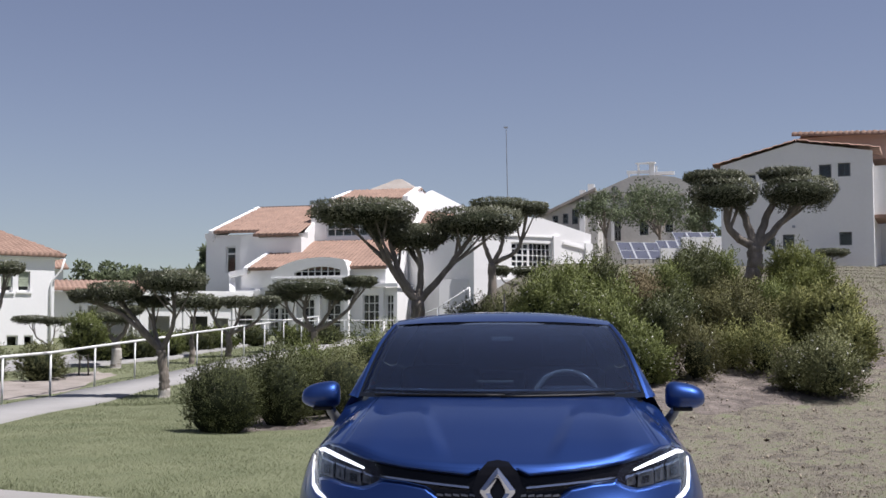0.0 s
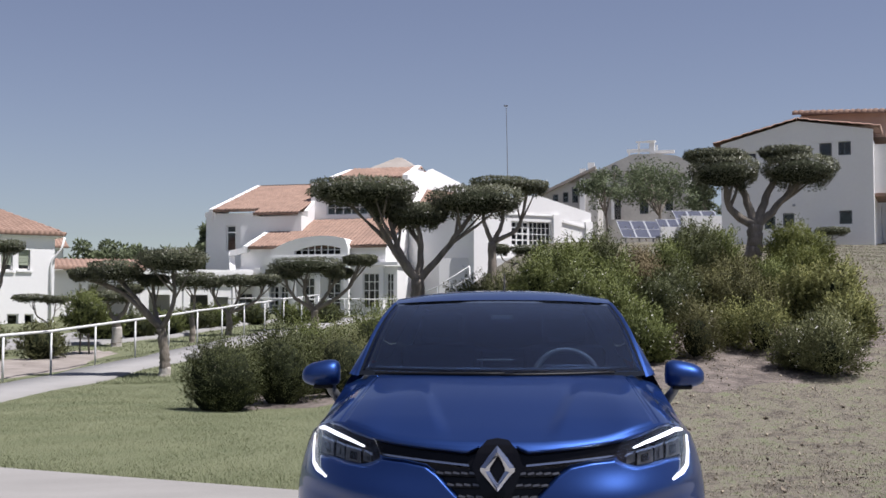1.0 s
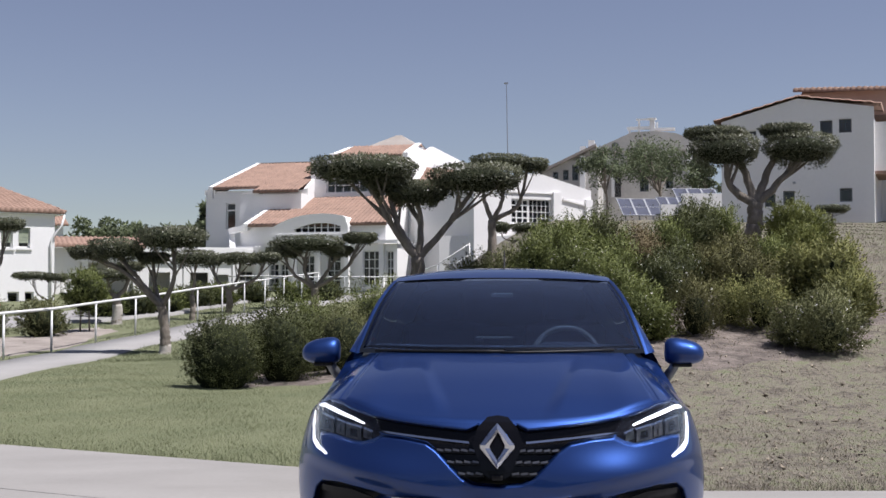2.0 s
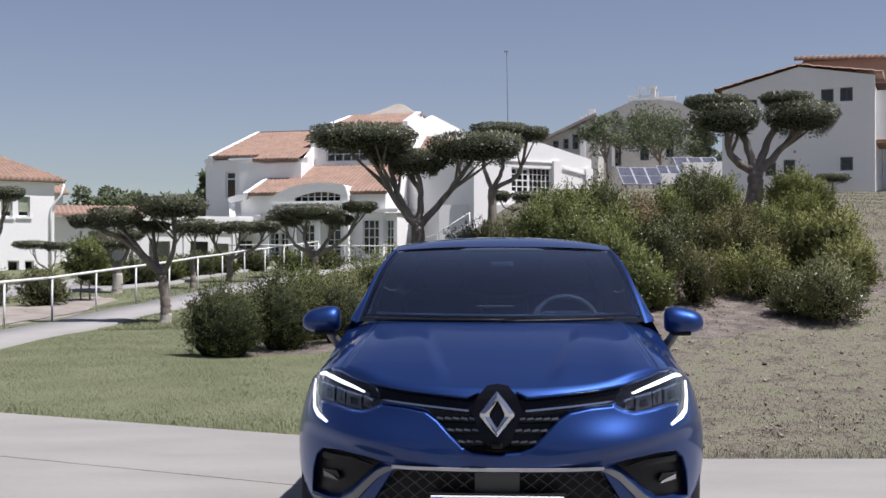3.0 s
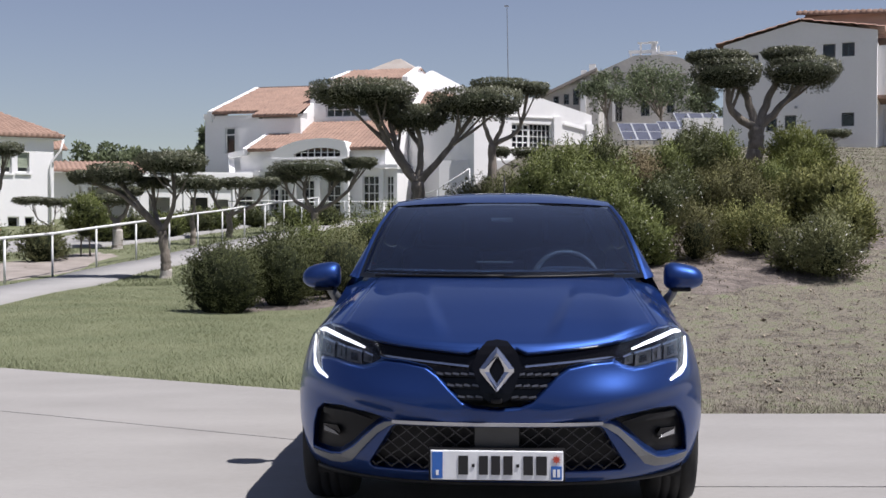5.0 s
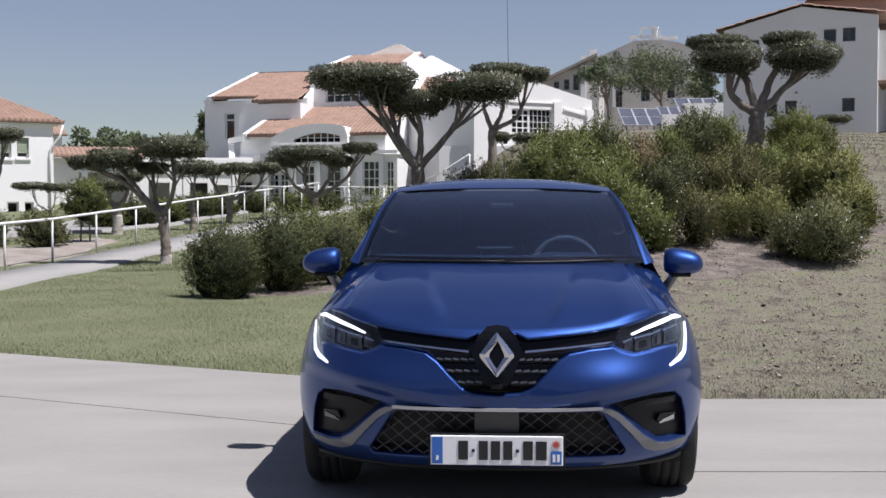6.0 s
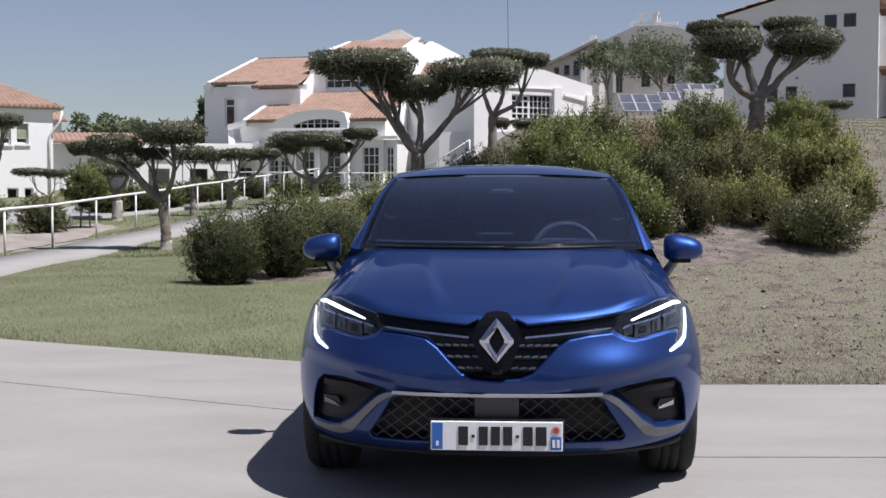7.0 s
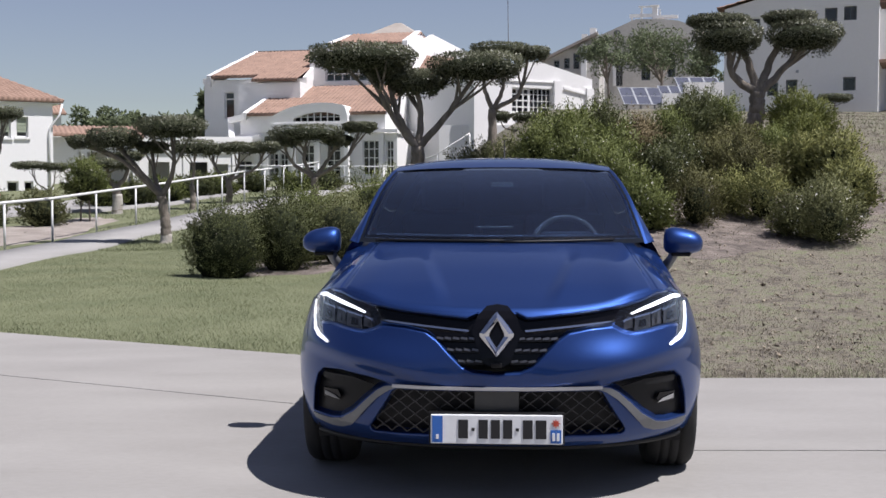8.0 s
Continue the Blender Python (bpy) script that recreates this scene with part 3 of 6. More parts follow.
def east_house():
    h = thing("east_house", "plain white house on the hill with small windows", "house", (12.1, 55.0, 0), -22)
    f = [(4.45, 4.97, 8.21, 8.80), (5.23, 5.75, 8.24, 8.83), (5.23, 5.75, 5.28, 5.86), (2.1, 2.56, 5.15, 5.72), (2.88, 3.37, 5.2, 5.82), (1.3, 1.8, 8.25, 8.55)]
    z0 = 3.5
    part("wall", wall(0.25, 6.65, z0, 8.85, 0, 0.3, f), WHITE, h)
    part("wall", boxes((0.25, 0.55, 0.3, 9.7, z0, 8.85)), WHITE, h)
    part("wall", boxes((0.25, 6.65, 9.7, 10, z0, 8.85)), WHITE, h)
    bm = wall(0.3, 9.7, z0, 8.85, 0, 0.3, [])
    bmesh.ops.transform(bm, matrix=Matrix(((0, -1, 0, 6.65), (1, 0, 0, 0), (0, 0, 1, 0), (0, 0, 0, 1))), verts=bm.verts)
    part("wall", bm, WHITE, h)
    # near-black boards that paint the shade indoors
    part("room_shade", boxes((0.6, 6.4, 9.4, 9.65, z0, 9.0), (0.6, 6.4, 0.31, 9.4, 6.5, 6.7)), ROOM_SHADE, h)
    part("gable", prism([(0.25, 8.853), (6.65, 8.853), (6.65, 9.3), (3.53, 9.82), (0.25, 8.95)], 0.0, 0.3), WHITE, h)
    for i, o in enumerate(f):
        window(h, *o, 0, 1 if i != 1 else 2, 1, FRAME_GREY if i != 5 else FRAME_WHITE, bar=0.04, inset=0.1)
    tile_roof(h, [(-0.05, 10, 8.90), (-0.05, -0.14, 8.90), (3.53, -0.14, 9.82), (3.53, 10, 9.82)], thick=0.05)
    tile_roof(h, [(6.95, -0.14, 9.32), (6.95, 10, 9.32), (3.53, 10, 9.82), (3.53, -0.14, 9.82)], thick=0.05)
    # raised rear roof and sunny side bay
    part("upper_wall", boxes((3.4, 12, 2.6, 9.0, 9.3, 10.42)), material("faded_pink_render", (0.48, 0.34, 0.29), 0.9, (0.40, 0.27, 0.225), scale=0.8), h)
    tile_roof(h, [(3.1, 2.2, 10.45), (12.2, 2.2, 10.1), (12.2, 6, 10.7), (3.1, 6, 10.95)])
    part("wall", wall(6.66, 14, z0, 9.2, 6.4, 0.3), WHITE, h)
    part("bay", boxes((6.653, 7.6, 0.5, 3.39, 6.6, 8.7)), WHITE, h)
    part("bay_sill", boxes((6.653, 7.7, 0.4, 3.45, 6.45, 6.59)), TILE, h)
    bm = bmesh.new()
    box(bm, 3.3, 3.42, -0.08, -0.002, 6.1, 6.2)
    part("wall_lamp", bm, STEEL, h)


def far_villa():
    h = thing("far_villa", "pale weathered villa with rooftop chimney block", "house", (11.9, 98, 0), -14)
    f = [(1.63, 2.16, 9.0, 10.65), (3.6, 4.3, 9.4, 11.2), (5.6, 6.2, 9.6, 11.4)]
    shell(h, 0, 8.1, 0, 10, 3.0, 12.6, front=f, mat=WEATHERED)
    for o in f:
        window(h, *o, 0, 2, 2, FRAME_GREY)
    part("surround", boxes((1.4, 1.628, -0.1, -0.003, 9.0, 10.9), (1.628, 2.16, -0.1, -0.003, 10.66, 10.9)), WHITE, h)
    part("gable", prism([(-0.1, 12.603), (8.2, 12.603), (8.2, 13.2), (6.4, 13.9), (5.0, 14.1), (3.1, 14.1), (0.4, 12.95)], -0.15, 0.3), WEATHERED, h)
    part("vent", prism([(1.72 + 0.28 * math.cos(q * 0.7854), 13.12 + 0.2 * math.sin(q * 0.7854)) for q in range(8)], -0.2, -0.153), FRAME_GREY, h)
    bm = bmesh.new()
    q = [bm.verts.new(p) for p in ((-0.3, 0.3, 12.7), (8.5, 0.3, 12.95), (8.5, 10.3, 12.9), (-0.3, 10.3, 12.7), (3.1, 3.5, 14.35), (6.2, 3.5, 14.3))]
    for ids in ((0, 1, 5, 4), (1, 2, 5), (2, 3, 4, 5), (3, 0, 4), (3, 2, 1, 0)):
        bm.faces.new([q[i] for i in ids])
    part("roof", bm, TILE_PALE, h, "weathered pale tile roof")
    part("chimney", boxes((4.35, 4.75, 0.6, 1.1, 13.4, 15.15), (4.2, 4.85, 0.5, 1.2, 15.15, 15.25)), WHITE, h)
    frame_part = part("roof_frame", boxes((3.45, 3.6, 0.6, 0.75, 13.4, 15.1)), WHITE, h)
    for row in ((3.3, 4.35, 0.6, 0.75, 15.1, 15.22), (2.6, 4.35, 0.6, 0.75, 14.35, 14.6), (2.7, 2.85, 0.6, 0.75, 13.9, 14.35), (3.0, 4.35, 0.7, 0.8, 13.5, 13.9), (4.75, 6.3, 0.6, 1.2, 14.25, 14.45), (4.85, 5.0, 0.6, 0.75, 14.45, 14.9)):
        part("ledge", boxes(row), WHITE, frame_part)
    for x in (0.3, 7.3):
        part("pilaster", boxes((x, x + 0.45, -0.25, -0.003, 5.0, 12.6)), WHITE, h)
    k = thing("grey_house", "grey-white house with a sloping roof and dark windows", "house", (6.2, 90, 0), -10)
    f = [(1.76, 2.17, 9.68, 10.2), (2.5, 2.9, 9.6, 10.35), (3.16, 3.6, 9.56, 10.7)]
    part("wall", wall(0.6, 2.4, 3.0, 10.22, 0, 0.3, f[:1]), WEATHERED, k)
    part("wall", wall(2.403, 5.0, 3.0, 11.0, 0, 0.3, f[1:]), WEATHERED, k)
    part("wall", boxes((0.6, 0.9, 0.3, 7, 3, 10.2)), WEATHERED, k)
    part("wall", boxes((4.7, 5.0, 0.3, 7, 3, 11.4)), WEATHERED, k)
    part("wall", boxes((0.6, 5.0, 7, 7.3, 3, 10.2)), WEATHERED, k)
    # near-black board that paints the shade behind these windows
    part("room_shade", boxes((0.95, 4.65, 2.0, 2.2, 8.5, 10.9)), ROOM_SHADE, k)
    for o in f:
        window(k, *o, 0, 1, 2, FRAME_GREY)
    part("roof", beam((0.6, 3.3, 10.15), (4.9, 3.3, 12.15), 7.6, 0.2), TILE_PALE, k)
    part("gable", prism([(1.2, 10.223), (2.4, 10.223), (2.4, 11.003), (5.0, 11.003), (5.0, 11.98), (4.4, 11.7)], 0.02, 0.28), WEATHERED, k)
    part("pilaster", boxes((3.72, 4.1, -0.3, -0.003, 3.0, 11.3)), WHITE, k)
    part("chimney", boxes((4.3, 4.75, 0.4, 1.0, 11.7, 12.5)), WHITE, k)
    part("chimney", boxes((3.7, 4.1, 0.6, 1.2, 11.5, 12.1)), WHITE, k)


def solar_array(x, y, z, turn, n, w):
    s = thing("solar_array", "tilted dark solar panels on a steel rack", "solar panel", (x, y, z), turn, "solar panels")
    for i in range(n):
        bm = boxes((i * w + 0.03, i * w + w - 0.03, -0.9, 0.9, -0.02, 0.02))
        bmesh.ops.rotate(bm, cent=(0, 0, 0), matrix=Matrix.Rotation(radians(34), 3, "X"), verts=bm.verts)
        p = part("panel", bm, PANEL_BLUE, s)
        bm = boxes((i * w, i * w + 0.05, -0.95, 0.95, -0.02, 0.04), (i * w + w - 0.05, i * w + w, -0.95, 0.95, -0.02, 0.04),
                   (i * w + 0.05, i * w + w - 0.05, 0.9, 0.95, -0.02, 0.04), (i * w + 0.05, i * w + w - 0.05, -0.95, -0.9, -0.02, 0.04),
                   (i * w + 0.05, i * w + w - 0.05, -0.02, 0.02, 0.02, 0.035))
        bmesh.ops.rotate(bm, cent=(0, 0, 0), matrix=Matrix.Rotation(radians(34), 3, "X"), verts=bm.verts)
        part("frame", bm, STEEL, p)
        part("leg", boxes((i * w + w / 2 - 0.04, i * w + w / 2 + 0.04, 0.15, 0.23, -3.0, 0.2)), STEEL, s)


main_house()
east_wing()
west_house()
east_house()
far_villa()
solar_array(9.95, 70, 6.25, 6, 3, 0.80)
solar_array(12.3, 70.7, 6.4, 6, 2, 0.62)
solar_array(13.5, 72.0, 7.0, 6, 3, 0.85)
tagged(part("garden_wall", boxes((12.15, 13.3, 69.2, 69.5, 3.5, 6.35), (13.303, 17.5, 69.0, 69.3, 3.5, 6.95), (17.503, 30, 70, 70.3, 3.5, 7.6)), WHITE), "low white rendered garden wall", "wall", kind="structure")


def mast():
    m = thing("antenna_mast", "thin steel radio mast with a small head", "mast", (4.1, 80, 3.0))
    bm = bmesh.new()
    tube(bm, [(0, 0, 0), (0.1, 0, 6), (0.0, 0, 12.0)], [0.05, 0.035, 0.02], 6)
    part("pole", bm, STEEL, m)
    part("head", boxes((-0.16, 0.1, -0.04, 0.04, 11.95, 12.05)), STEEL, m)


mast()


def kerb_line():
    pts = [(-13.5, 35.5), (-12.0, 37.0), (-10.7, 39.2), (-9.45, 43), (-8.8, 50.5), (-7.6, 57)]
    line = smooth_line(pts, 8)
    rows = []
    for x, y in line:
        z = ground_z(x, y)
        rows.append([(x - 0.16, y, z - 0.1), (x - 0.15, y, z + 0.10), (x + 0.15, y, z + 0.10), (x + 0.16, y, z - 0.1)])
    tagged(part("kerb", sheet("kerb", np.array(rows), smooth=False), PATH), "low pale concrete kerb edging the garden", "kerb", kind="structure")
    rows = [[(x - d, y, max(ground_z(x - d, y), ground_z(x, y)) + 0.03) for d in (4.5, 3, 1.5, 0.15)] for x, y in line]
    tagged(part("terrace_paving", sheet("terrace_paving", np.array(rows), smooth=False), PATH), "pale paving before the annexe", "pavement", kind="structure")


kerb_line()


# ---- planting ----
def leaf_mesh(name, base, way, length, width, rng, spread=0.7, body=None):
    """Diamond leaves at base points, pointing about way; body: outward ways that round off the shading of the mass."""
    n = len(base)
    d = way + rng.normal(0, spread, (n, 3))
    d /= np.linalg.norm(d, axis=1, keepdims=True) + 1e-9
    s = np.cross(d, rng.normal(0, 1, (n, 3)))
    s /= np.linalg.norm(s, axis=1, keepdims=True) + 1e-9
    face = np.cross(s, d)
    if body is not None:
        s = np.where((face * body).sum(1, keepdims=True) < 0, -s, s)
        face = np.cross(s, d)
    ln = length * rng.uniform(0.6, 1.3, (n, 1))
    wd = width * rng.uniform(0.7, 1.25, (n, 1))
    lift = face * ln * 0.12
    v = np.stack([base, base + d * ln * 0.5 + s * wd * 0.5 - lift, base + d * ln, base + d * ln * 0.5 - s * wd * 0.5 - lift], 1).reshape(-1, 3)
    me = array_mesh(name, v, np.arange(4 * n).reshape(n, 4), smooth=body is not None)
    if body is not None:
        nor = face * 0.6 + body * 0.6
        nor /= np.linalg.norm(nor, axis=1, keepdims=True) + 1e-9
        me.normals_split_custom_set_from_vertices(np.repeat(nor, 4, 0).tolist())
    return me


def dome_points(n, rng, rx, ry, rz, low=-0.4, shell_from=0.72, lumps=0.0, seed=0.0):
    """Points in the outer shell of a lumpy ellipsoid about the origin, and their outward ways."""
    u = rng.normal(0, 1, (n * 3, 3))
    u /= np.linalg.norm(u, axis=1, keepdims=True)
    u = u[u[:, 2] > low][:n]
    lump = 1 + lumps * (np.sin(u[:, 0] * 5 + seed) * np.cos(u[:, 1] * 4.3 - seed) + 0.7 * np.sin(u[:, 2] * 7 + u[:, 0] * 6 + seed * 2))
    r = rng.uniform(shell_from, 1.0, (len(u), 1)) * lump[:, None]
    return u * r * (rx, ry, rz), u


def lump_mesh(name, rx, ry, rz, centre, bumps=0.08, seg=18, flat=1.0):
    """A lumpy core that stands for the shade inside dense foliage."""
    g = np.zeros((seg // 2 + 1, seg + 1, 3))
    for j in range(seg // 2 + 1):
        th = math.pi * j / (seg // 2)
        for i in range(seg + 1):
            ph = 2 * math.pi * (i % seg) / seg
            k = 1 + bumps * math.sin(3 * ph + 5 * th + rx * 40) * math.sin(th)
            g[j, i] = (centre[0] + rx * k * math.sin(th) * math.cos(ph), centre[1] + ry * k * math.sin(th) * math.sin(ph), centre[2] + rz * flat * math.cos(th))
    return sheet(name, g, flip=True)


def topiary(x, y, pads, fork, radius, seed, label, leaves=3600, leaf=0.06, lime=0.0, stems=()):
    """Cloud-pruned olive: pads (dx, dy, dz, rx, ry, rz) on bent limbs out of a fork (dx, dy, dz)."""
    rng = np.random.RandomState(seed)
    z0 = ground_z(x, y)
    t = thing("olive_tree", label, "tree", (x, y, z0), 0, "cloud-pruned olive trees")
    fx, fy, fz = fork
    bm = bmesh.new()
    line = smooth_line([(0, 0, -0.15), (0.02, 0.0, fz * 0.15), (fx * 0.6 + 0.04, fy * 0.5, fz * 0.5), (fx, fy, fz)], 7)
    n = len(line)
    tube(bm, [p + np.append(rng.normal(0, radius * 0.07, 2), 0) for p in line], [radius * (1.55 if i == 0 else 1.25 if i < 4 else 1.0 - 0.22 * i / n) * rng.uniform(0.93, 1.08) for i in range(n)], 12)
    part("trunk", bm, BARK, t, smooth=True)
    if lime:
        bm = bmesh.new()
        tube(bm, [p for p in line if p[2] < lime], [radius * (1.62 if i == 0 else 1.31 if i < 4 else 1.09 - 0.22 * i / n) for i, p in enumerate(q for q in line if q[2] < lime)], 12)
        part("limewash", bm, LIMEWASH, t, "limewashed foot of the trunk", True)
    for i, (dx, dy, dz, rx, ry, rz) in enumerate(pads):
        bm = bmesh.new()
        end = np.array((dx, dy, dz - rz * 0.3))
        start = np.array((fx, fy, fz - 0.03))
        if i < len(stems):
            mid = np.array(stems[i], float)
        else:
            mid = start * 0.5 + end * 0.5 + np.array(((dx - fx) * 0.22, (dy - fy) * 0.2, -0.10))
        pts = smooth_line([start, mid, end], 6)
        r0 = radius * 0.52
        tube(bm, [p + rng.normal(0, radius * 0.06, 3) for p in pts], [r0 * (1 - 0.55 * k / (len(pts) - 1)) for k in range(len(pts))], 9)
        limb = part("limb", bm, BARK, t, smooth=True)
        for k in range(4):
            bm = bmesh.new()
            a = pts[6 + k]
            q = np.array((dx + rng.uniform(-0.65, 0.65) * rx, dy + rng.uniform(-0.6, 0.6) * ry, dz - 0.15 * rz))
            tube(bm, smooth_line([a, a * 0.45 + q * 0.55 + (0, 0, -0.04), q], 4), [r0 * 0.42 * (1 - 0.07 * j) for j in range(9)], 6)
            part("branch", bm, BARK, limb, smooth=True)
        pts, out = dome_points(leaves, rng, rx, ry, rz, low=-0.75, shell_from=0.80, lumps=0.05, seed=seed + i)
        # clipped: a flat-topped drum, tucked in below
        q = pts / (rx, ry, rz)
        rad = np.linalg.norm(q, axis=1)
        q = q / (np.hypot(q[:, 0], q[:, 1]) ** 4 + np.abs(q[:, 2]) ** 4)[:, None] ** 0.25 * rad[:, None]
        pts = q * (rx, ry, rz)
        hz = pts[:, 2] / rz
        pts[:, :2] *= np.where(hz < 0, 1 + 0.38 * hz, 1)[:, None]
        ragged = (hz < -0.6) & (rng.rand(len(pts)) < 0.4)
        pts[ragged, 2] -= rng.uniform(0, 0.35 * rz, ragged.sum())
        crown = part("crown", leaf_mesh("crown", pts + (dx, dy, dz), out * (1, 1, 0.8) + (0, 0, 0.25), leaf, leaf * 0.42, rng, body=out), LEAF, t)
        # dark lump in place of the shade within the pad
        part("inner_crown", lump_mesh("inner_crown", rx * 0.80, ry * 0.80, rz * 0.72, (dx, dy, dz + 0.02 * rz)), SHADE_CORE, crown)
    return t


def bush(x, y, rx, ry, height, mat, seed, label, shoots=420, per=9, leaf=0.062, shoot=0.22, lumps=0.16, flowers=0, core=0.70, narrow=0.34, petal=None, foot=None):
    """A shrub of leafy shoots round a near-black core of painted shade, on short stems."""
    rng = np.random.RandomState(seed)
    z0 = ground_z(x, y) if foot is None else foot
    b = thing("shrub", label, "shrub", (x, y, z0), 0, "garden shrubs")
    rz = height * 0.62
    cz = height - rz
    shoots, per = int(shoots * 1.25), per + 3
    p, u = dome_points(shoots, rng, rx, ry, rz, low=-0.62, shell_from=0.60, lumps=lumps, seed=seed * 1.7)
    low = p[:, 2] + cz < 0.03
    p[low, 2] = 0.03 - cz + rng.uniform(0, 0.1, low.sum())
    way = u * (0.8, 0.8, 0.5) + (0, 0, 0.55)
    way /= np.linalg.norm(way, axis=1, keepdims=True)
    n = len(p)
    k = rng.uniform(-0.35, 0.85, (n, per, 1))
    ln = shoot * rng.uniform(0.5, 1.45, (n, 1, 1))
    base = p[:, None, :] + way[:, None, :] * k * ln + rng.normal(0, 0.018, (n, per, 3))
    base = base.reshape(-1, 3) + (0, 0, cz)
    base[:, 2] = np.maximum(base[:, 2], 0.02)
    foliage = part("foliage", leaf_mesh("foliage", base, np.repeat(way, per, 0), leaf, leaf * narrow, rng, 0.55, body=np.repeat(u, per, 0)), mat, b)
    # dark lump in place of the shade among the shoots
    part("inner_foliage", lump_mesh("inner_foliage", rx * core, ry * core, rz * core, (0, 0, cz), 0.12), SHADE_CORE, foliage)
    bm = bmesh.new()
    for s in range(9):
        a = rng.uniform(0, 6.28)
        e = np.array((math.cos(a) * rx * rng.uniform(0.3, 0.8), math.sin(a) * ry * rng.uniform(0.3, 0.8), cz * rng.uniform(0.7, 1.4) + 0.1))
        tube(bm, smooth_line([(0.06 * math.cos(a), 0.06 * math.sin(a), -0.05), e * 0.5 + (0, 0, 0.04), e], 3), [0.016 * (1 - 0.09 * j) for j in range(7)], 5)
    part("stems", bm, BARK, b)
    if flowers:
        p, u = dome_points(flowers, rng, rx, ry, rz, low=-0.3, shell_from=0.98, lumps=lumps, seed=seed * 1.7)
        p = p + u * 0.07 + (0, 0, cz)
        c = np.repeat(p, 4, 0)
        tagged(part("flowers", leaf_mesh("flowers", c, np.repeat(u, 4, 0) * 0.3, 0.022, 0.018, rng, 1.0), petal or PETAL, b, "small pale flowers"), kind="stuff")
    return b


def broad_tree(x, y, height, crown_r, crown_h, mat, seed, label, clumps=26, per=240, leaf=0.3, z0=None, trunk=0.18):
    rng = np.random.RandomState(seed)
    z0 = ground_z(x, y) if z0 is None else z0
    t = thing("broadleaf_tree", label, "tree", (x, y, z0), 0, "background trees")
    cz = height - crown_h / 2
    bm = bmesh.new()
    tube(bm, smooth_line([(0, 0, -0.2), (0.1, 0, cz * 0.4), (0, 0.1, cz * 0.75), (0, 0, cz)], 4), [trunk * (1 - 0.05 * i) for i in range(13)], 8)
    tr = part("trunk", bm, BARK, t, smooth=True)
    c, u = dome_points(clumps, rng, crown_r, crown_r, crown_h / 2, low=-0.7, shell_from=0.45, lumps=0.1, seed=seed)
    for e in c[:9]:
        bm = bmesh.new()
        tube(bm, smooth_line([(0, 0, cz * 0.6), e * (0.5, 0.5, 0.3) + (0, 0, cz * 0.85), e + (0, 0, cz)], 4), [trunk * 0.45 * (1 - 0.08 * i) for i in range(9)], 6)
        part("limb", bm, BARK, tr, smooth=True)
    pts, ways = [], []
    for e in c:
        r = crown_r * rng.uniform(0.24, 0.42)
        q, w = dome_points(per, rng, r, r, r * 0.75, low=-0.9, shell_from=0.4)
        pts.append(q + e + (0, 0, cz)), ways.append(w)
    part("crown", leaf_mesh("crown", np.concatenate(pts), np.concatenate(ways), leaf, leaf * 0.5, rng, 0.8, body=np.concatenate(ways)), mat, t)
    return t


def railing():
    r = thing("handrail", "white painted tubular handrail along the path", "railing")
    ys = [21.2 + 2.82 * i for i in range(13)]
    pts = []
    for i, y in enumerate(ys):
        x = path_x(y) - 0.97 + 0.014 * (y - 24)
        z = ground_z(x, y)
        tall = 0.90 + 0.0115 * (y - 24)
        bm = bmesh.new()
        tube(bm, [(x, y, z - 0.1), (x, y, z + tall)], [0.024, 0.024], 10)
        part("post", bm, RAIL, r, smooth=True)
        pts.append((x, y, z + tall))
    bm = bmesh.new()
    tube(bm, pts, [0.03] * len(pts), 10)
    part("top_rail", bm, RAIL, r, smooth=True)
    q = thing("handrail", "white painted tubular handrail beside the villa ramp", "railing")
    pts = []
    for i in range(9):
        x, y = -10.4 + 1.45 * i, 60.5 - 0.55 * i
        z = ground_z(x, y)
        bm = bmesh.new()
        tube(bm, [(x, y, z - 0.2), (x, y, z + 1.0)], [0.03, 0.03], 8)
        part("post", bm, RAIL, q, smooth=True)
        pts.append((x, y, z + 1.0))
    for dz in (0, -0.5):
        bm = bmesh.new()
        tube(bm, [(a, b, c + dz) for a, b, c in pts], [0.03] * len(pts), 8)
        part("rail", bm, RAIL, q, smooth=True)


railing()

def bed(cx, cy, rx, ry, label, seed, mat=None):
    """Bare soil with a ragged edge, lying on the slope."""
    rows = []
    for r in np.linspace(0.02, 1, 26):
        row = []
        for a in np.linspace(0, 2 * math.pi, 81):
            k = 1 + 0.10 * math.sin(3 * a + seed) + 0.06 * math.sin(7 * a + seed * 2) + 0.03 * math.sin(17 * a)
            x, y = cx + rx * r * k * math.cos(a), cy + ry * r * k * math.sin(a)
            row.append((x, y, ground_z(x, y) + 0.035 * (1 - r ** 6) - 0.01 * r ** 6 + 0.02 * noise.noise(Vector((x * 3, y * 3, 0)))))
        rows.append(row)
    tagged(part("planting_bed", sheet("planting_bed", np.array(rows)), mat or SOIL), label, "soil", kind="structure")


bed(4.1, 20.4, 3.0, 4.2, "bare brown soil under the shrubs", 1.0)
bed(-2.1, 20.0, 1.45, 2.6, "dark mulch under the evergreen shrubs", 2.3)
bed(-9.9, 29.5, 1.4, 6.0, "dusty pale soil beside the handrail", 4.0, SOIL_PALE)

